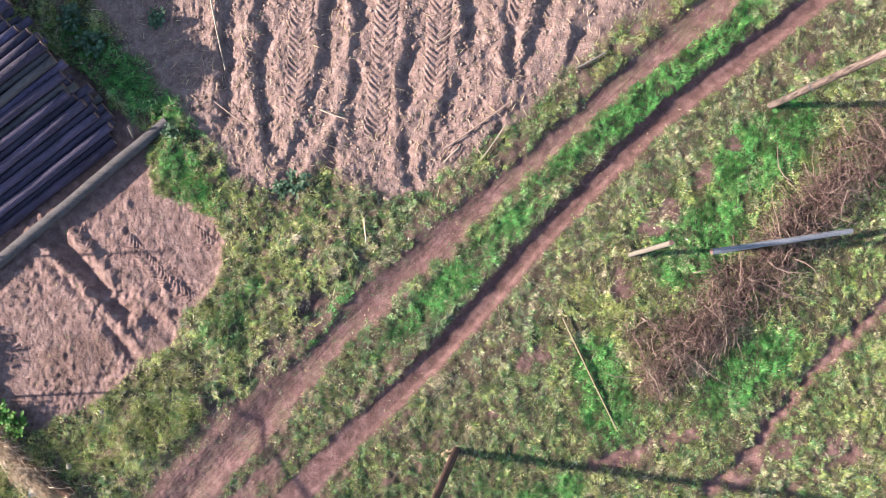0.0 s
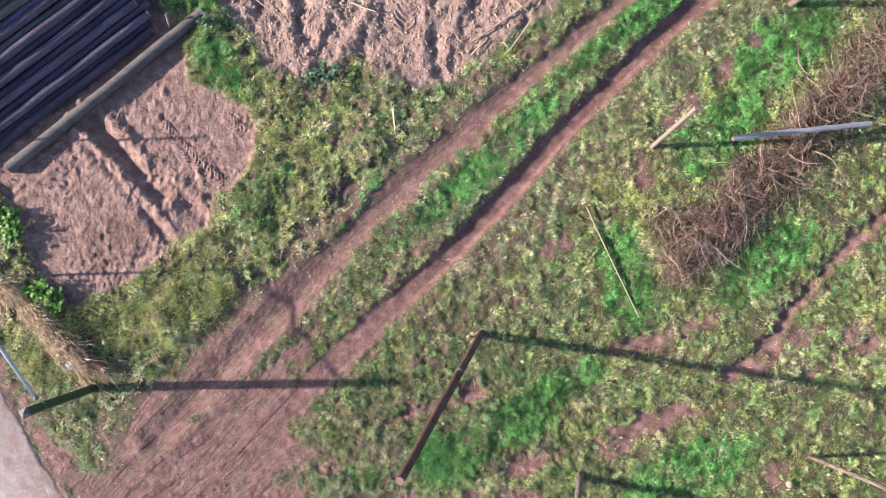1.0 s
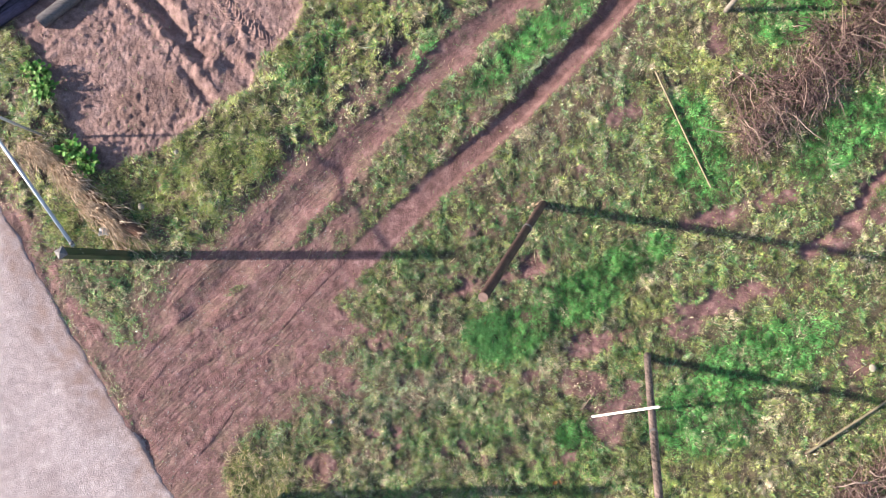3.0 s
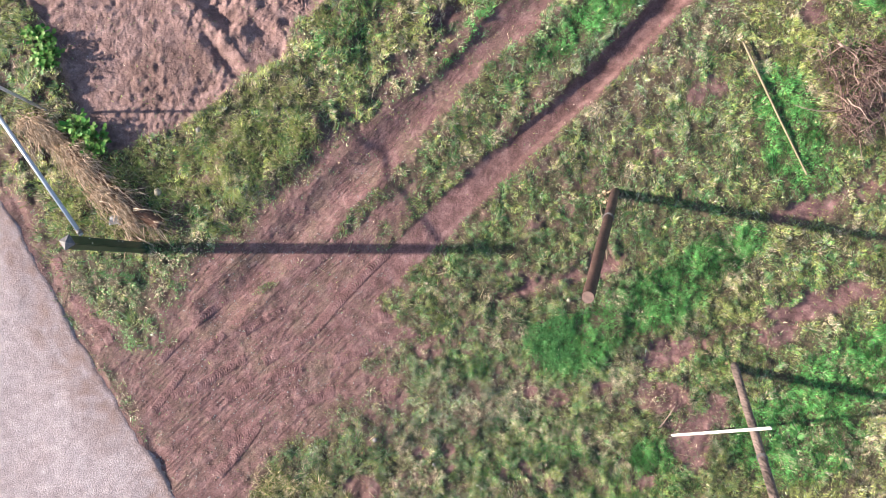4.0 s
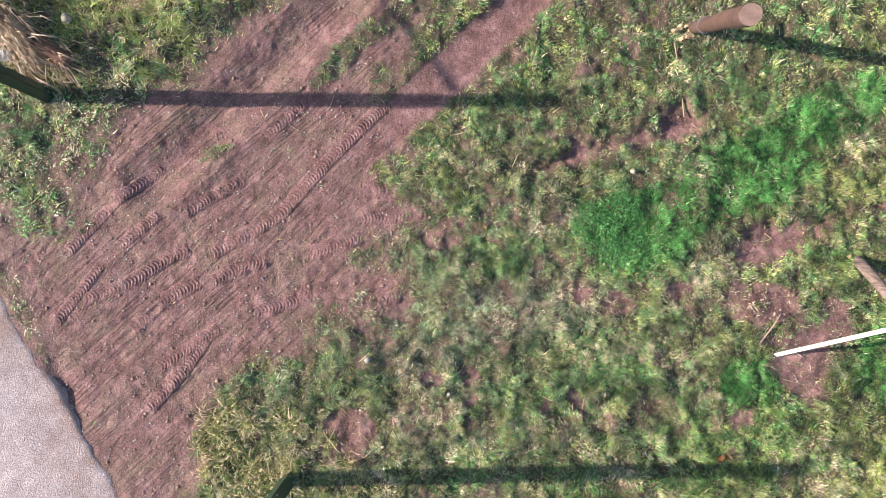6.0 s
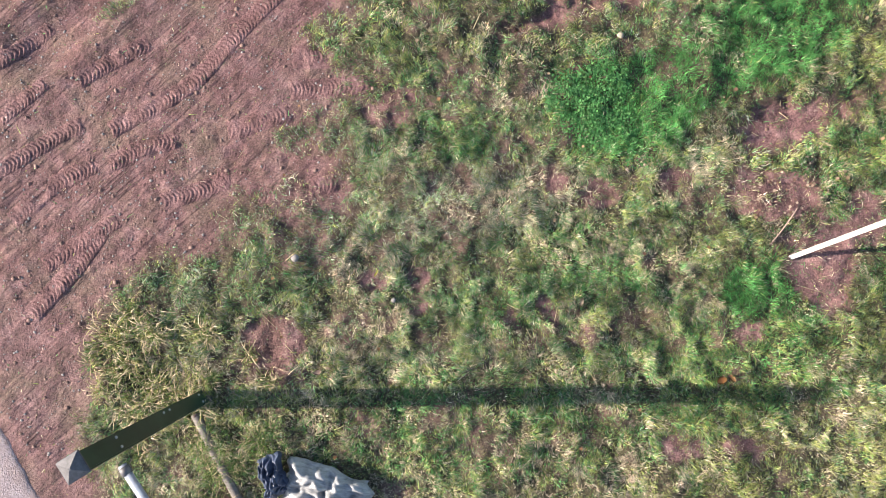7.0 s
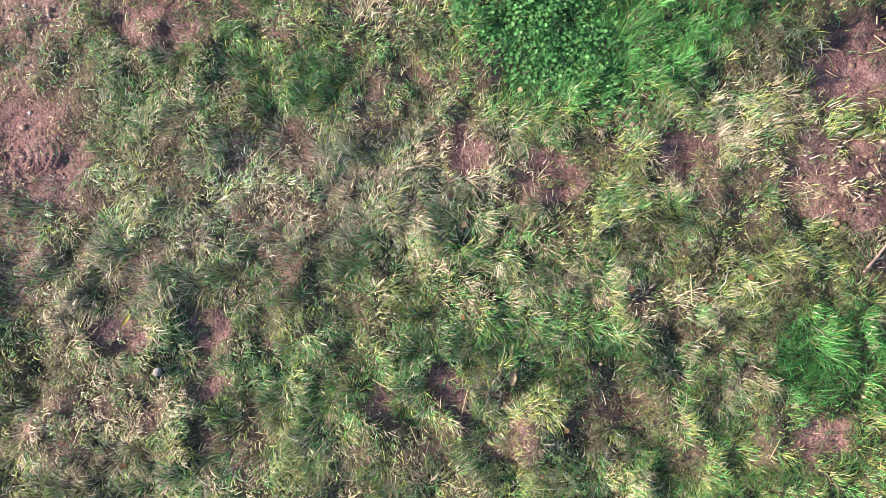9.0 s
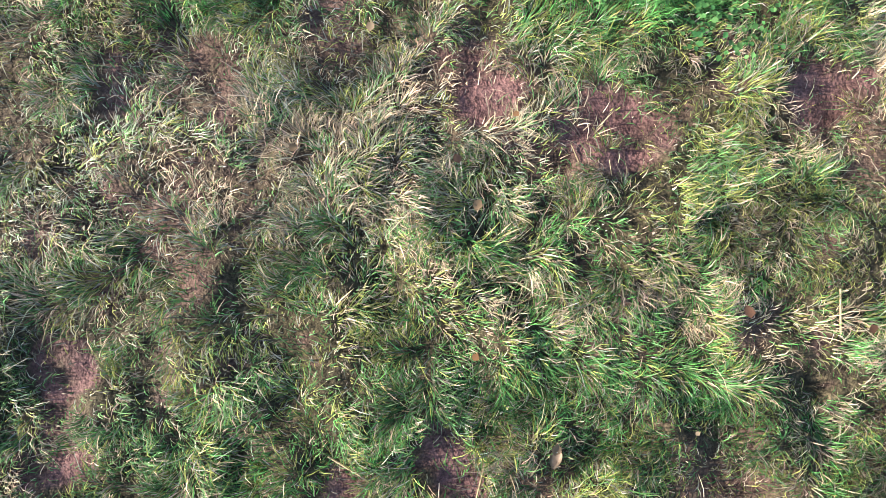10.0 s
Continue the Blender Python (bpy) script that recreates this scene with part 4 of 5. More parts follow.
GALV_BRIGHT = plain("bright_galvanised_tube", (0.30, 0.33, 0.40), (0.46, 0.50, 0.60), 16, 0.35, 0.1, 0.001, metal=0.25)
rail((-0.12, 0.04, 2.35), (-2.06, 2.64, 2.35))
rail((3.68, -5.50, 2.35), (5.45, -8.0, 2.35))
fence_post(5.48, -8.04, 2.45)


# leaning and standing poles of the old trellis
def trellis_pole(a, b, r, mat, label, rings=(0.45,)):
    top = stick_thing("pole", a, b, r, r * 0.86, mat, label, "pole", "trellis poles", 0.0, None, 14)
    a, b = Vector(a), Vector(b)
    d = b - a
    for s in rings:
        bm = bmesh.new()
        for k in range(3):
            c = d * (s + 0.005 * k)
            w = d.normalized()
            tube([c - w * 0.006, c + w * 0.006], [r * 1.09, r * 1.09], 12, True, 0, bm)
        part("wire_wrap", bm, GALV_DULL, top, "rusty grey wire wound round the pole")
    return top


trellis_pole((9.4, 1.3, -0.1), (7.57, -0.90, 5.4), 0.092, POLE_WOOD, "dark brown wooden pole leaning over the grass", (0.36,))
POLE_SPLIT = plain("cracked_brown_wood", (0.014, 0.009, 0.009), (0.30, 0.215, 0.195), 4, 0.8, 0.9, 0.02, stretch=(6, 6, 0.7))
trellis_pole((11.77, -2.16, -0.1), (10.32, -4.70, 5.2), 0.078, POLE_SPLIT, "cracked brown wooden pole propped by a white board", (0.5,))
trellis_pole((17.41, 9.62, -0.1), (17.25, 9.35, 5.2), 0.088, POLE_SPLIT, "reddish-brown weathered pole standing beside a hole", (0.4,))
trellis_pole((13.73, 5.90, -0.1), (13.52, 5.97, 3.5), 0.062, GREY_WOOD, "slim pale peeled pole standing upright in grass", ())
trellis_pole((17.42, -1.80, -0.1), (17.42, -1.80, 4.6), 0.048, POLE_SPLIT, "slim weathered brown pole standing in the turf", ())

# white prop board
a, b = Vector((10.46, -3.58, -0.02)), Vector((11.08, -2.92, 2.80))
prop = thing("prop_board", tuple(a), "white painted board propped against the cracked leaning pole", "board")
q = (b - a).to_track_quat("Z", "Y").to_matrix().to_4x4()
bm = box(0.052, 0.03, (b - a).length, (0, 0, (b - a).length / 2), 0.004)
bm.transform(q)
part("board", bm, WHITE_PAINT, prop)
for s in (2.35, 2.42):
    bm = tube([(0, -0.022, s), (0, 0.022, s)], [0.006, 0.006], 6)
    bm.transform(q)
    part("nail", bm, GALV_DULL, prop, "dark nail head")

# loose poles and sticks
GREY_PALE = plain("bleached_grey_wood", (0.15, 0.15, 0.18), (0.36, 0.36, 0.41), 10, 0.7, 0.4, 0.003, stretch=(0.8, 6, 6))
stick_thing("pole", (15.34, 5.90, 1.02), (19.03, 6.39, 0.51), 0.072, 0.066, GREY_PALE, "bleached grey round pole lying across the brushwood", "pole")
for a, b, r, mat, label in (
        ((12.0, 4.41, 0.11), (13.26, 1.67, 0.13), 0.026, STICK_WOOD, "thin yellowish peeled stick lying in green grass"),
        ((15.29, -4.37, 0.11), (17.79, -2.77, 0.12), 0.034, STICK_WOOD, "pale peeled pole lying on turf near brushwood"),
        ((3.52, -5.50, 0.08), (4.25, -6.75, 0.10), 0.055, GREY_WOOD, "grey weathered pole lying at the gate post"),
        ((12.52, 10.59, 0.08), (13.25, 10.97, 0.12), 0.03, GREY_WOOD, "pale split branch lying on the field edge"),
        ((9.16, 8.57, 0.10), (10.8, 9.7, 0.12), 0.024, TWIG, "long thin brown stick on ploughed soil"),
        ((6.1, 9.6, 0.10), (6.75, 9.35, 0.13), 0.022, TWIG_PALE, "short pale broken stick on ploughed soil"),
        ((7.2, 6.9, 0.08), (7.25, 6.3, 0.08), 0.022, STRAW, "short straw-coloured stick in trodden grass"),
        ((3.46, 12.39, 0.12), (3.80, 10.6, 0.12), 0.022, TWIG_PALE, "long pale forked twig on shaded soil"),
        ((10.07, 8.28, 0.10), (10.72, 9.2, 0.12), 0.018, TWIG_PALE, "pale crooked stick on ploughed soil"),
        ((3.54, 9.82, 0.10), (4.37, 9.18, 0.12), 0.016, TWIG, "thin brown twig at the edge of the field"),
        ((9.55, 8.62, 0.10), (9.12, 8.2, 0.12), 0.02, TWIG_PALE, "pale broken stick crossing a longer one"),
        ((8.95, 11.2, 0.12), (9.5, 11.55, 0.12), 0.018, TWIG_PALE, "bleached stick on ploughed soil"),
        ((10.2, -3.42, 0.07), (10.52, -2.98, 0.08), 0.009, TWIG, "short brown stick on bare soil by the board"),
        ((9.2, -0.1, 0.08), (9.05, 1.0, 0.06), 0.014, STICK_WOOD, "thin pale lath lying beside the pole foot")):
    gza, gzb = ground_z(a[0], a[1]), ground_z(b[0], b[1])
    stick_thing("stick", (a[0], a[1], gza + a[2] * 0.7), (b[0], b[1], gzb + b[2] * 0.7), r, r * 0.85, mat, label, "stick", bend=0.012)
stick_thing("rotten_log", (-1.45, 1.92, 0.20), (0.32, 0.44, 0.18), 0.15, 0.13, ROTTEN, "rusty brown rotten log half hidden by dry grass", "log", bend=0.08)


# brushwood
def brush_pile(label, line, half, tall, count, pale, seed):
    r = random.Random(seed)
    top = thing("brush_pile", (line[0][0], line[0][1], 0), label, "brushwood", "brush piles")
    o = Vector((line[0][0], line[0][1], 0))
    lens = [math.hypot(b[0] - a[0], b[1] - a[1]) for a, b in zip(line, line[1:])]

    heaps = max(8, int(sum(lens) * 5))
    clumps = [((i + r.random()) / heaps * sum(lens), r.gauss(0, half * 0.4), r.uniform(0.2, 0.5), r.uniform(0.45, 1.0)) for i in range(heaps)]

    def somewhere():
        c = r.choice(clumps)
        s, w, h = min(max(c[0] + r.gauss(0, c[2] * 0.6), 0), sum(lens)), c[1] + r.gauss(0, c[2] * 0.5), c[3]
        for (a, b), n in zip(zip(line, line[1:]), lens):
            if s <= n:
                d = Vector((b[0] - a[0], b[1] - a[1], 0)).normalized()
                return Vector((a[0], a[1], 0)) + d * s + Vector((-d.y, d.x, 0)) * w, max(0.05, tall * h)
            s -= n
        return Vector((*line[-1], 0)), tall * 0.5

    bm = bmesh.new()
    for i in range(count + pale):
        p, h = somewhere()
        thick = i >= count
        a = r.uniform(0, 2 * math.pi)
        long_ = r.uniform(0.5, 1.2) if thick else r.uniform(0.25, 0.85)
        z = r.uniform(0.1, 1.0) * h
        pitch = r.gauss(0, 0.3)
        pts, q, turn = [], p - o + Vector((0, 0, z)), r.gauss(0, 0.12 if thick else 0.22)
        for k in range(5):
            pts.append(q.copy())
            q = q + Vector((math.cos(a) * math.cos(pitch), math.sin(a) * math.cos(pitch), math.sin(pitch))) * long_ / 4
            q.z = max(q.z, 0.03)
            a += turn + r.gauss(0, 0.2)
            pitch += r.gauss(-0.08, 0.2)
        w = r.uniform(0.012, 0.024) if thick else r.uniform(0.005, 0.013)
        if thick:
            part("branch", tube(pts, [w * (1 - 0.17 * k) for k in range(5)], 6, True), BRANCH, top, "bleached thicker branch")
        else:
            tube(pts, [w * (1 - 0.17 * k) for k in range(5)], 3, False, 0, bm)
    tagged(part("twigs", bm, TWIG, top), kind="stuff")
    return top


brush_pile("heap of tangled reddish-brown brushwood on grass", [(13.9, 2.9), (15.0, 3.6), (16.2, 4.7), (17.3, 6.0), (18.6, 7.4), (20.6, 8.9)], 0.75, 0.55, 3000, 70, 3)
brush_pile("low heap of dry brown twigs on turf", [(16.2, -5.7), (17.6, -4.7), (18.6, -4.2)], 0.7, 0.4, 700, 14, 4)


# strewn things
def strewn_lumps(name, xs, ys, sizes, mat, label, category, seed, flat=0.6, sink=0.42):
    """Small uneven lumps, joined into one mesh."""
    r = np.random.default_rng(seed)
    g = (1 + 5 ** 0.5) / 2
    base = np.array([(-1, g, 0), (1, g, 0), (-1, -g, 0), (1, -g, 0), (0, -1, g), (0, 1, g), (0, -1, -g), (0, 1, -g), (g, 0, -1), (g, 0, 1), (-g, 0, -1), (-g, 0, 1)]) / 1.9
    tri = np.array([(0, 11, 5), (0, 5, 1), (0, 1, 7), (0, 7, 10), (0, 10, 11), (1, 5, 9), (5, 11, 4), (11, 10, 2), (10, 7, 6), (7, 1, 8), (3, 9, 4), (3, 4, 2), (3, 2, 6), (3, 6, 8), (3, 8, 9), (4, 9, 5), (2, 4, 11), (6, 2, 10), (8, 6, 7), (9, 8, 1)])
    n = len(xs)
    v = base[None] * (1 + r.uniform(-0.35, 0.35, (n, 12, 1))) * sizes[:, None, None] * np.stack([r.uniform(0.7, 1.3, n), r.uniform(0.7, 1.3, n), np.full(n, flat)], -1)[:, None]
    a = r.uniform(0, 6.28, n)
    c, s = np.cos(a)[:, None], np.sin(a)[:, None]
    v = np.stack([v[..., 0] * c - v[..., 1] * s, v[..., 0] * s + v[..., 1] * c, v[..., 2]], -1)
    z = height_at(xs, ys)
    v += np.stack([xs, ys, z + sizes * flat * (1 - 2 * sink) * 0.8], -1)[:, None]
    f = (np.arange(n) * 12)[:, None, None] + tri[None]
    return tagged(sheet(name, v.reshape(-1, 3), f.reshape(-1, 3), mat), label, category, kind="stuff")


def scatter(box_, n, seed, want):
    r = np.random.default_rng(seed)
    x, y = r.uniform(box_[0], box_[2], n), r.uniform(box_[1], box_[3], n)
    ok = r.random(n) < want(plan_at(x, y), x, y)
    return x[ok], y[ok], r.random(ok.sum())


CLOD = plain("dry_clods", (0.17, 0.11, 0.093), (0.42, 0.30, 0.25), 16, 0.9, 0.6, 0.006)
MUDLUMP = plain("mud_crumbs", (0.13, 0.075, 0.062), (0.30, 0.19, 0.16), 18, 0.9, 0.6, 0.006)
PEBBLE = plain("grey_pebbles", (0.15, 0.13, 0.125), (0.36, 0.33, 0.32), 9, 0.8, 0.3, 0.003)
x, y, q = scatter((0, 7, 16, 13), 16000, 11, lambda p, x, y: p["field"] * 0.6)
strewn_lumps("clods", x, y, 0.010 + 0.045 * q ** 5, CLOD, "dry pale clods of ploughed soil", "soil", 12)
x, y, q = scatter((-3, -6, 7, 8), 22000, 13, lambda p, x, y: np.clip(0.5 * p["lot"] + 0.4 * p["entry"], 0, 1) * (p["oroad"] < 0))
strewn_lumps("mud_crumbs", x, y, 0.005 + 0.022 * q ** 4, MUDLUMP, "small crumbs of reddish mud on the track", "soil", 14)
x, y, q = scatter((7, -6, 20, 12), 16000, 15, lambda p, x, y: np.clip(0.5 * p["low"] + 0.5 * p["bare"] + 0.2 * p["rut_b"], 0, 0.6))
strewn_lumps("mud_crumbs", x, y, 0.005 + 0.02 * q ** 4, MUDLUMP, "crumbs of damp mud in bare patches of turf", "soil", 16)
x, y, q = scatter((-3, -6, 6, 2), 26000, 17, lambda p, x, y: 0.4 * p["entry"] * (p["oroad"] < 0.0))
strewn_lumps("pebbles", x, y, 0.004 + 0.013 * q ** 4, PEBBLE, "small pale pebbles trodden into the mud", "pebbles", 18)


def straws(name, box_, n, seed, want, long_, wide, tint, label, category):
    """Thin dry stalks lying flat, each a narrow three-sided bar."""
    x, y, q = scatter(box_, n, seed, want)
    r = np.random.default_rng(seed + 1)
    m = len(x)
    a, L, w = r.uniform(0, 6.28, m), long_ * r.lognormal(0, 0.5, m), wide * r.uniform(0.6, 1.5, m)
    d = np.stack([np.cos(a), np.sin(a), r.normal(0, 0.12, m)], -1) * L[:, None] / 2
    s = np.stack([-np.sin(a), np.cos(a), np.zeros(m)], -1) * w[:, None]
    c = np.stack([x, y, height_at(x, y) + w + 0.006], -1)
    up = np.array([0, 0, 1.0]) * w[:, None] * 1.4
    v = np.stack([c - d - s, c - d + s, c - d + up, c + d - s, c + d + s, c + d + up], 1)
    t = np.array([[0, 3, 5], [0, 5, 2], [1, 2, 5], [1, 5, 4], [0, 1, 4], [0, 4, 3]])
    cols = np.array(tint) * r.lognormal(0, 0.3, (m, 1))
    f = (np.arange(m) * 6)[:, None, None] + t[None]
    ob = sheet(name, v.reshape(-1, 3), f.reshape(-1, 3), BLADE, np.repeat(cols[:, None], 6, 1).reshape(-1, 3))
    return tagged(ob, label, category, kind="stuff")


straws("straw", (0, 7, 16, 13), 3800, 21, lambda p, x, y: p["field"] * (0.35 + 0.3 * (fbm(x, y, 1.0, 3, 131) > 0.05)), 0.14, 0.006, (0.55, 0.43, 0.30), "dry pale stalks strewn over ploughed soil", "straw")
straws("straw", (-3, -6, 20, 8), 9000, 23, lambda p, x, y: 0.25 * np.clip(p["bare"] + p["low"] + 0.25 * p["lot"], 0, 1) + 0.05 * (1 - p["soil"]), 0.10, 0.003, (0.46, 0.38, 0.24), "dry stalks and chaff lying on mud and turf", "straw")


def leaves(name, box_, n, seed, want, size, tints, label, category, lift=0.02, tilt=0.35):
    """Small oval leaves lying on or standing just over the ground."""
    x, y, q = scatter(box_, n, seed, want)
    r = np.random.default_rng(seed + 1)
    m = len(x)
    a = r.uniform(0, 6.28, m)
    L = size * r.uniform(0.6, 1.4, m)
    u = np.stack([np.cos(a), np.sin(a), r.normal(0, tilt, m)], -1) * L[:, None]
    s = np.stack([-np.sin(a), np.cos(a), r.normal(0, tilt, m)], -1) * L[:, None] * 0.45
    c = np.stack([x, y, height_at(x, y) + lift * r.uniform(0.4, 1.6, m)], -1)
    k = np.array([0, 0, 1.0]) * L[:, None] * 0.12
    v = np.stack([c - u * 0.5, c - u * 0.1 + s + k, c + u * 0.3 + s * 0.8 + k, c + u * 0.55, c + u * 0.3 - s * 0.8 + k, c - u * 0.1 - s + k, c + u * 0.1], 1)
    t = np.array([[0, 6, 1], [1, 6, 2], [2, 6, 3], [3, 6, 4], [4, 6, 5], [5, 6, 0]])
    cols = np.array(tints)[r.integers(0, len(tints), m)] * r.lognormal(0, 0.3, (m, 1))
    f = (np.arange(m) * 7)[:, None, None] + t[None]
    ob = sheet(name, v.reshape(-1, 3), f.reshape(-1, 3), BLADE, np.repeat(cols[:, None], 7, 1).reshape(-1, 3))
    return tagged(ob, label, category, kind="stuff")


leaves("clover", (7.2, -2.6, 9.2, -0.9), 17000, 31, lambda p, x, y: ramp(spot(x, y, 8.05, -1.75, 0.6, 0.55, 0) + 1.3 * fbm(x, y, 0.4, 4, 141, 0.6), 0.3, 1.2) * 0.85, 0.021, [(0.065, 0.195, 0.06), (0.09, 0.235, 0.072), (0.12, 0.265, 0.088)], "dense patch of low green clover leaves", "clover", 0.045, 0.2)
leaves("fallen_leaves", (2, -6.4, 19, 6), 1500, 33, lambda p, x, y: 0.12 + 0.3 * (fbm(x, y, 1.5, 3, 137) > 0.15), 0.035, [(0.22, 0.12, 0.06), (0.26, 0.18, 0.11), (0.28, 0.21, 0.14), (0.14, 0.075, 0.05)], "curled dead brown leaves scattered in the turf", "leaves", 0.07)
leaves("wood_chips", (8.7, 0.8, 9.7, 1.5), 220, 35, lambda p, x, y: spot(x, y, 9.2, 1.15, 0.2, 0.14), 0.05, [(0.34, 0.24, 0.15), (0.45, 0.34, 0.22)], "pale wood chips at the foot of the pole", "wood chips", 0.06)

leaves("wood_chips", (9.7, -3.5, 11.2, -2.2), 900, 37, lambda p, x, y: 0.35 * spot(x, y, 10.45, -2.8, 0.55, 0.35, 15), 0.03, [(0.26, 0.18, 0.13), (0.36, 0.27, 0.20), (0.17, 0.10, 0.07)], "pale chips and dead leaves on bare soil by the board", "wood chips", 0.05, 0.25)


def tussocks(name, places, per, long_, tint, label, seed, droop=0.75, half_width=0.0019, comb=None):
    """Clumps of long bent blades that fall outwards from their middle."""
    r = np.random.default_rng(seed)
    cx, cy, size = (np.repeat(np.array(c, float), per) for c in zip(*places))
    m = len(cx)
    a = r.uniform(0, 6.28, m)
    rad = np.abs(r.normal(0, 0.16, m)) * size
    x, y = cx + rad * np.cos(a), cy + rad * np.sin(a)
    p = plan_at(x, y)
    ok = np.maximum.reduce([p["lot"], p["entry"], p["field"], p["rut_a"]]) < 0.5
    cx, cy, size, a, x, y = (q[ok] for q in (cx, cy, size, a, x, y))
    m = len(x)
    a = a + r.normal(0, 1.1, m) + 0.8 * fbm(cx, cy, 0.5, 2, 143)
    if comb is not None:
        a = radians(comb) + r.normal(0, 0.45, m)
    L = long_ * size * r.lognormal(0, 0.3, m)
    lean = r.uniform(0.3, 1.45, m)
    out, up = np.sin(lean) * L, np.cos(lean) * L
    w = half_width * r.uniform(0.7, 1.4, m)
    base = np.stack([x, y, height_at(x, y) - 0.01], -1)
    side = np.stack([-np.sin(a), np.cos(a), np.zeros(m)], -1) * w[:, None]
    d = np.stack([np.cos(a), np.sin(a), np.zeros(m)], -1)
    z = np.array([0, 0, 1.0])
    p1 = base + d * (out * 0.35)[:, None] + z * (up * 0.75 + 0.02)[:, None]
    p2 = base + d * (out * 0.8)[:, None] + z * (up * (1.0 - 0.3 * droop) + 0.02)[:, None]
    p3 = base + d * (out * 1.15)[:, None] + z * (up * (1.0 - droop) + 0.02)[:, None]
    v = np.stack([base - side, base + side, p1 + side, p1 - side, p2 + side * 0.8, p2 - side * 0.8, p3], 1)
    t = np.array([[0, 1, 2], [0, 2, 3], [3, 2, 4], [3, 4, 5], [5, 4, 6]])
    cols = np.array(tint)[r.integers(0, len(tint), m)] * r.lognormal(0, 0.3, (m, 1))
    f = (np.arange(m) * 7)[:, None, None] + t[None]
    ob = sheet(name, v.reshape(-1, 3), f.reshape(-1, 3), BLADE, np.repeat(cols[:, None], 7, 1).reshape(-1, 3))
    return tagged(ob, label, "grass", kind="stuff")


rr = random.Random(5)
line = []
for i in range(34):
    s = i / 33
    line.append((-2.35 + 2.3 * s + rr.gauss(0, 0.09), 2.55 - 2.15 * s + rr.gauss(0, 0.09), rr.uniform(0.7, 1.25)))
DRY = [(0.55, 0.42, 0.26), (0.62, 0.50, 0.34), (0.45, 0.32, 0.17), (0.36, 0.30, 0.14)]
tussocks("dry_grass", line, 105, 0.30, [(0.40, 0.29, 0.20), (0.46, 0.35, 0.26), (0.30, 0.20, 0.13), (0.52, 0.41, 0.32)], "long dry straw-coloured grass fallen over the rotten log", 41, 0.8, 0.0042, -48)
tussocks("dry_grass", [(3.05 + rr.gauss(0, 0.5), -5.05 + rr.gauss(0, 0.3), rr.uniform(0.5, 1.0)) for _ in range(30)], 110, 0.16, DRY[:2] + [(0.30, 0.30, 0.10), (0.20, 0.24, 0.07), (0.13, 0.2, 0.06)], "dry yellow grass round the gate post foot", 43, 0.75, 0.0032)
tussocks("dry_grass", [(4.0 + rr.gauss(0, 0.3), -6.1 + rr.gauss(0, 0.35), rr.uniform(0.6, 1.1)) for _ in range(16)], 110, 0.16, DRY[:1] + [(0.12, 0.2, 0.04), (0.08, 0.17, 0.04), (0.2, 0.25, 0.08)], "dry and green grass beside a lying pole", 44)
GREEN = [(0.12, 0.20, 0.05), (0.20, 0.25, 0.06), (0.28, 0.29, 0.09), (0.42, 0.37, 0.20)]
tussocks("tussock_grass", [(rr.uniform(-1.6, 3.2), rr.uniform(0.2, 3.2), rr.uniform(0.6, 1.2)) for _ in range(120)], 80, 0.16, GREEN, "rank green and yellow tussocks beside the gate post", 45)
tussocks("tussock_grass", [(3.1 + rr.gauss(0, 0.9), 6.0 + rr.gauss(0, 1.3), rr.uniform(0.6, 1.1)) for _ in range(90)], 70, 0.15, GREEN, "rank yellow-green tussocks at the edge of the yard", 46)


def weed(x, y, size, label, tints, seed):
    """A leafy plant: stalks with broad pointed leaves in a loose rosette."""
    r = random.Random(seed)
    top = thing("weed", (x, y, ground_z(x, y)), label, "weed", "weeds")
    st = bmesh.new()
    vs, fs, cs = [], [], []
    for k in range(int(26 * size / 0.25)):
        a, lean = r.uniform(0, 6.28), r.uniform(0.2, 1.25)
        L = size * r.uniform(0.5, 1.1)
        d = Vector((math.cos(a) * math.sin(lean), math.sin(a) * math.sin(lean), math.cos(lean)))
        tube([(0, 0, 0), d * L * 0.6 + Vector((0, 0, 0.02)), d * L], [0.004, 0.003, 0.002], 4, False, 0, st)
        for j in range(4):
            c = d * L * (0.45 + 0.18 * j)
            b = a + r.gauss(0, 0.8)
            l = size * r.uniform(0.18, 0.34)
            u, s = Vector((math.cos(b), math.sin(b), r.gauss(-0.1, 0.3))) * l, Vector((-math.sin(b), math.cos(b), r.gauss(0, 0.25))) * l * 0.38
            i = len(vs)
            vs += [c, c + u * 0.4 + s, c + u * 0.75 + s * 0.7, c + u, c + u * 0.75 - s * 0.7, c + u * 0.4 - s, c + u * 0.5 + Vector((0, 0, -0.1 * l))]
            fs += [(i, i + 6, i + 1), (i + 1, i + 6, i + 2), (i + 2, i + 6, i + 3), (i + 3, i + 6, i + 4), (i + 4, i + 6, i + 5), (i + 5, i + 6, i)]
            t = r.choice(tints)
            g = r.uniform(0.7, 1.4)
            cs += [tuple(q * g for q in t)] * 7
    part("stalks", st, STALK, top)
    ob = sheet("foliage", np.array([tuple(q) for q in vs]), np.array(fs), BLADE, np.array(cs))
    ob.parent = top
    return top


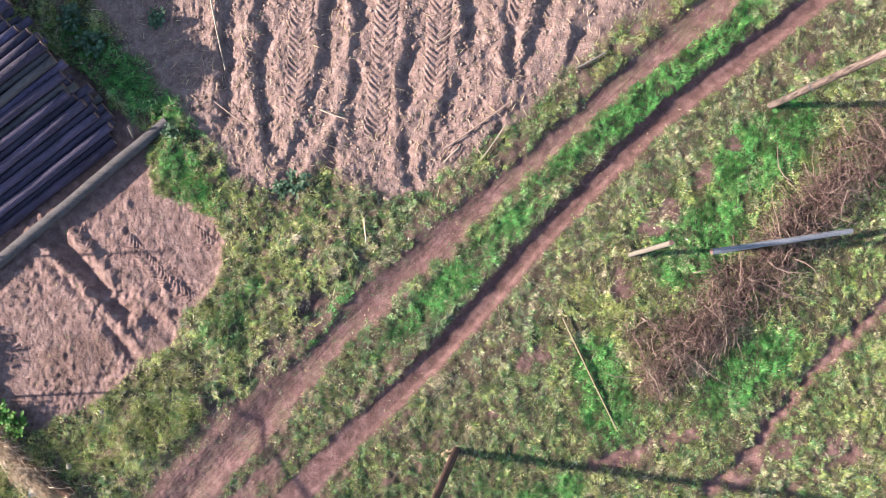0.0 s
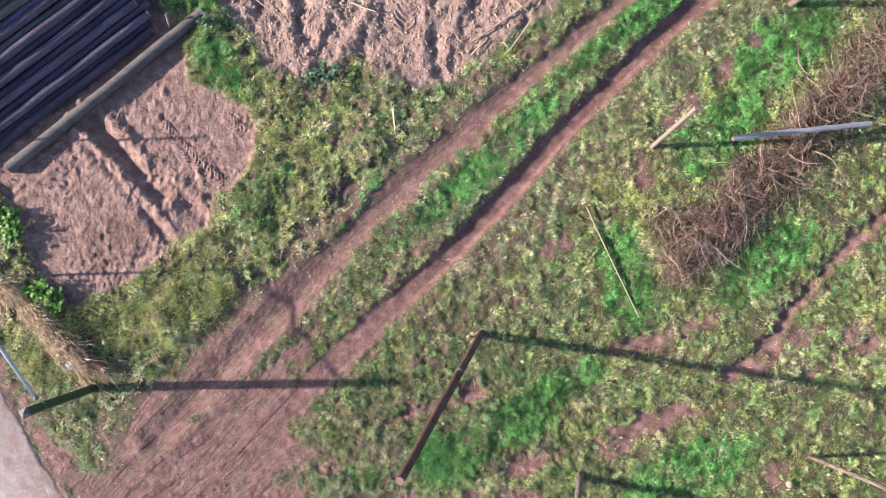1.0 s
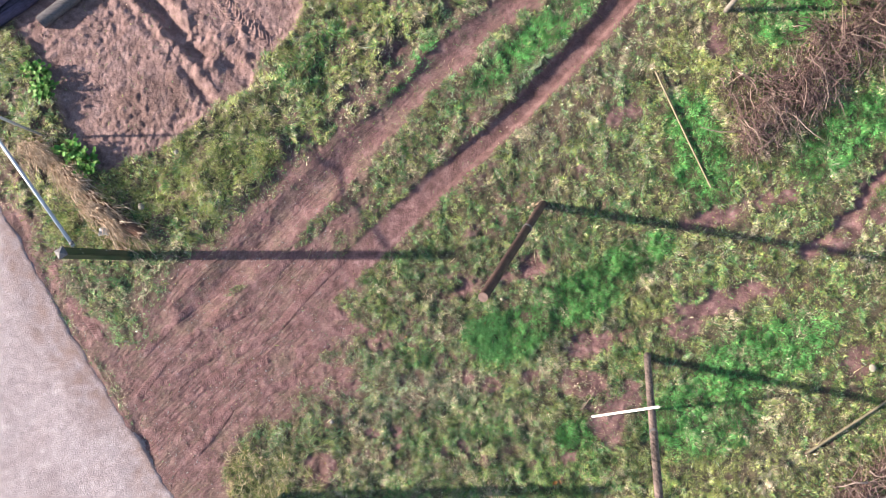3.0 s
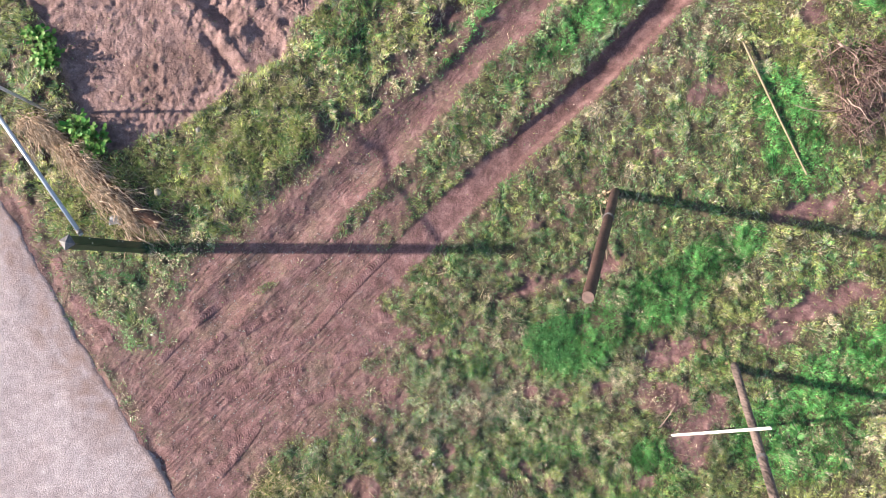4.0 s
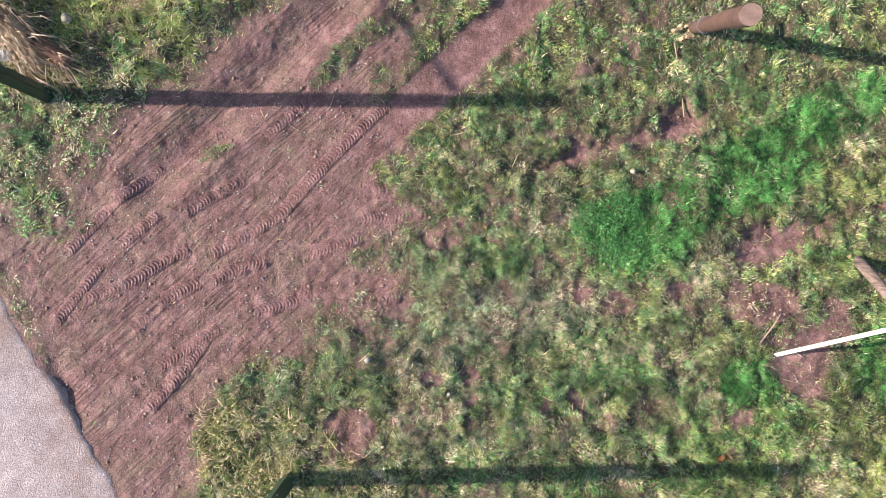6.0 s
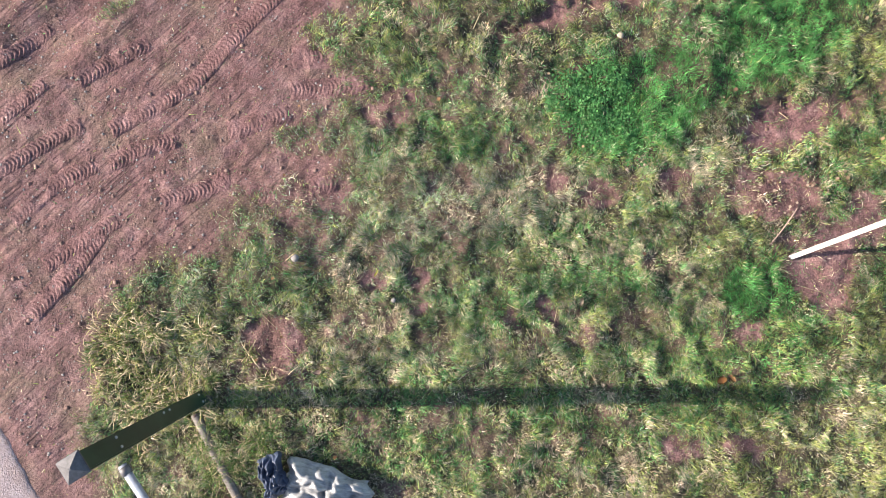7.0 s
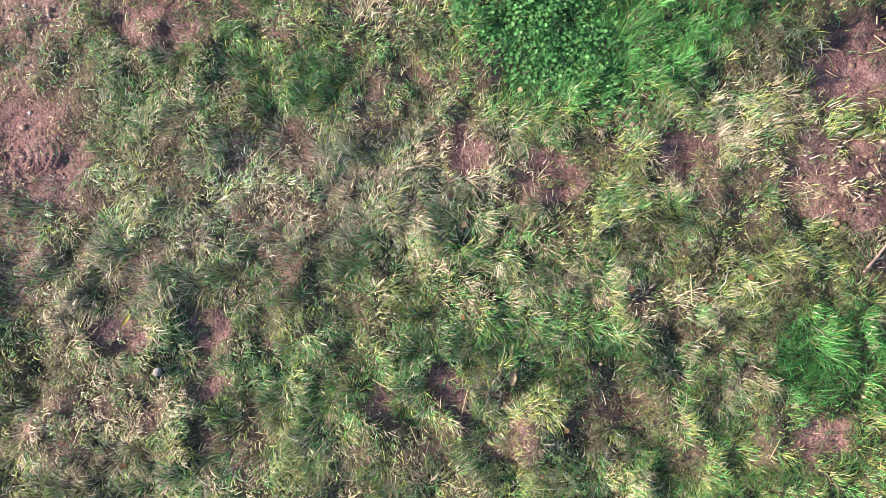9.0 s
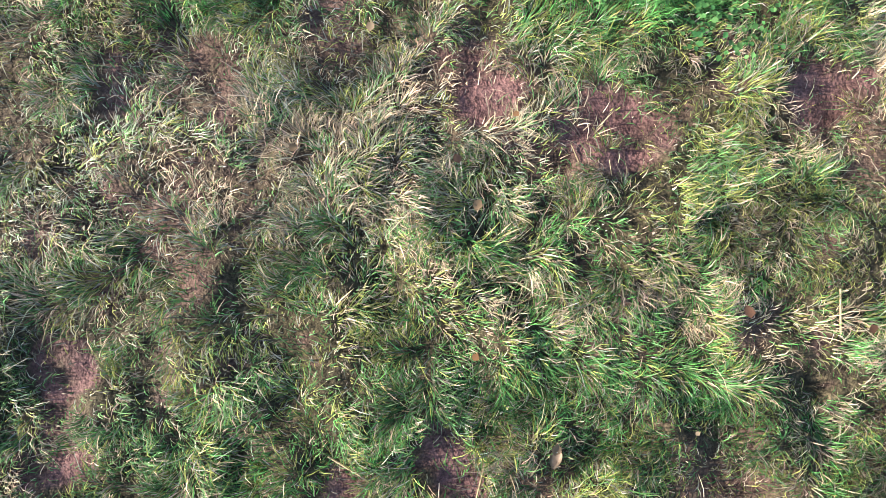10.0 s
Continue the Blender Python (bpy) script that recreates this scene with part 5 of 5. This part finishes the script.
STALK = plain("green_stalk", (0.06, 0.10, 0.03), (0.13, 0.18, 0.06), 12, 0.6, 0.2, 0.002)
BLUEGREEN = [(0.05, 0.10, 0.06), (0.08, 0.14, 0.09), (0.12, 0.19, 0.12)]
BRIGHT = [(0.05, 0.17, 0.03), (0.09, 0.22, 0.04), (0.14, 0.26, 0.06)]
for i, (x, y, s, t, label) in enumerate((
        (5.55, 7.75, 0.36, BLUEGREEN, "grey-green leafy weed at the field edge"), (5.2, 7.6, 0.28, BLUEGREEN, "grey-green leafy weed at the field edge"),
        (-2.2, 4.2, 0.34, BRIGHT, "bright green leafy weed by the fence"), (-2.0, 3.75, 0.36, BRIGHT, "bright green leafy weed by the fence"), (-1.35, 2.35, 0.38, BRIGHT, "dark green bramble clump beside dry grass"),
        (-1.0, 2.1, 0.36, BRIGHT, "dark green bramble clump beside dry grass"), (0.15, 11.9, 0.4, BLUEGREEN, "grey-green weed in the shade of the logs"), (0.65, 11.2, 0.4, BLUEGREEN, "grey-green weed in the shade of the logs"),
        (2.1, 11.9, 0.3, BLUEGREEN, "low grey-green weed on shaded soil"), (2.6, 9.0, 0.25, BLUEGREEN, "low weed at the end of the peeled log"))):
    weed(x, y, s, label, t, 60 + i)


# single stones and rubbish
def lump(name, x, y, r, mat, label, category, flat=0.8, seed=1):
    bm = bmesh.new()
    bmesh.ops.create_icosphere(bm, subdivisions=3, radius=r)
    rs = random.Random(seed)
    o = Vector((rs.random() * 9, rs.random() * 9, 0))
    for v in bm.verts:
        v.co *= 1 + 0.22 * noise.noise(v.co / r * 0.9 + o)
        v.co.z *= flat
    for f in bm.faces:
        f.smooth = True
    ob = part(name, bm, mat)
    ob.matrix_world = pose(x, y, ground_z(x, y) + r * flat * 0.8 + (0.04 if r > 0.06 else 0.015), 0, 0, rs.uniform(0, 360))
    return tagged(ob, label, category)


lump("stone", 0.24, 1.09, 0.075, STONE, "round pale yellowish stone in rank grass", "stone", 0.9, 1)
lump("stone", 16.85, -2.44, 0.085, STONE, "pale flat stone on bare soil", "stone", 0.5, 2)
lump("stone", 4.61, -3.69, 0.045, PEBBLE, "small grey stone in trodden turf", "stone", 0.7, 3)
lump("stone", 5.76, -4.16, 0.028, PEBBLE, "small pale stone in the turf", "stone", 0.7, 4)
lump("stone", 8.42, -0.93, 0.04, STONE, "small pale stone by a muddy scar", "stone", 0.7, 5)
lump("stone", 1.0, 2.35, 0.05, PEBBLE, "grey stone at the edge of the yard", "stone", 0.7, 6)


def crumpled(name, x, y, sx, sy, tall, mat, label, category, seed, n=34, turn=0.0):
    """A thin crumpled sheet with a folded rim."""
    bm = bmesh.new()
    bmesh.ops.create_grid(bm, x_segments=n, y_segments=n, size=0.5)
    for v in bm.verts:
        u = v.co.copy()
        k = 1 + 0.25 * noise.noise(Vector((u.x * 3, u.y * 3, seed)))
        rim = max(abs(u.x), abs(u.y)) * 2
        v.co.x, v.co.y = u.x * sx * k + 0.06 * noise.noise(Vector((u.y * 6, seed, 0))), u.y * sy * k
        v.co.z = tall * (0.45 + 0.8 * abs(noise.noise(Vector((u.x * 4.0, u.y * 2.2, seed + 5)))) + 0.3 * noise.noise(Vector((u.x * 11, u.y * 9, seed)))) * (1 - 0.75 * rim ** 4)
    bmesh.ops.solidify(bm, geom=bm.faces[:], thickness=0.004)
    for f in bm.faces:
        f.smooth = True
    ob = part(name, bm, mat)
    ob.matrix_world = pose(x, y, ground_z(x, y) + 0.06, 0, 0, turn)
    return tagged(ob, label, category)


TARP = plain("dark_blue_tarp", (0.02, 0.03, 0.06), (0.07, 0.09, 0.15), 7, 0.4, 0.3, 0.01)
NETTING = plain("dusty_grey_film", (0.16, 0.16, 0.165), (0.42, 0.42, 0.43), 9, 0.45, 0.4, 0.01, stretch=(1, 4, 1))
crumpled("plastic_sheet", 5.02, -6.35, 0.95, 0.55, 0.30, NETTING, "crumpled dusty grey-white plastic sheet lying in the grass", "plastic sheet", 2, turn=-15)
crumpled("tarp", 4.45, -6.15, 0.30, 0.45, 0.25, TARP, "dark blue crumpled tarpaulin beside white plastic", "tarpaulin", 6, turn=20)
crumpled("plastic_scrap", -0.54, 0.52, 0.2, 0.18, 0.2, FILM, "crumpled white plastic scrap lying in dry grass", "plastic", 9, 18)


# single dead leaves that stand out in the turf
def dead_leaf(x, y, long_, wide, tint, label, turn):
    bm = bmesh.new()
    rows = []
    for i in range(9):
        t = i / 8
        w = wide * math.sin(math.pi * (0.06 + 0.88 * t)) / 2
        z = 0.35 * long_ * (t - 0.5) ** 2
        rows.append([bm.verts.new((long_ * (t - 0.5), k * w, z + 0.25 * abs(k) * w)) for k in (-1, -0.4, 0.4, 1)])
    for r0, r1 in zip(rows, rows[1:]):
        for k in range(3):
            bm.faces.new((r0[k], r1[k], r1[k + 1], r0[k + 1])).smooth = True
    bmesh.ops.solidify(bm, geom=bm.faces[:], thickness=0.0015)
    ob = part("leaf", bm, plain("dead_leaf", tuple(0.6 * q for q in tint), tint, 30, 0.6, 0.3, 0.002))
    ob.matrix_world = pose(x, y, ground_z(x, y) + 0.05, 6, 4, turn)
    return tagged(ob, label, "leaf")


dead_leaf(9.61, -5.03, 0.13, 0.09, (0.46, 0.20, 0.07), "curled orange dead leaf lying on grass", 20)
dead_leaf(9.72, -5.00, 0.10, 0.06, (0.42, 0.22, 0.09), "curled orange dead leaf lying on grass", 130)
dead_leaf(5.55, -3.85, 0.10, 0.022, (0.55, 0.52, 0.10), "narrow yellow leaf fallen in the turf", 60)
dead_leaf(4.9, -5.0, 0.09, 0.06, (0.42, 0.30, 0.24), "pale brown dead leaf lying on grass", 10)
dead_leaf(7.95, -4.15, 0.09, 0.05, (0.50, 0.38, 0.28), "pale brown dead leaf lying on grass", 75)
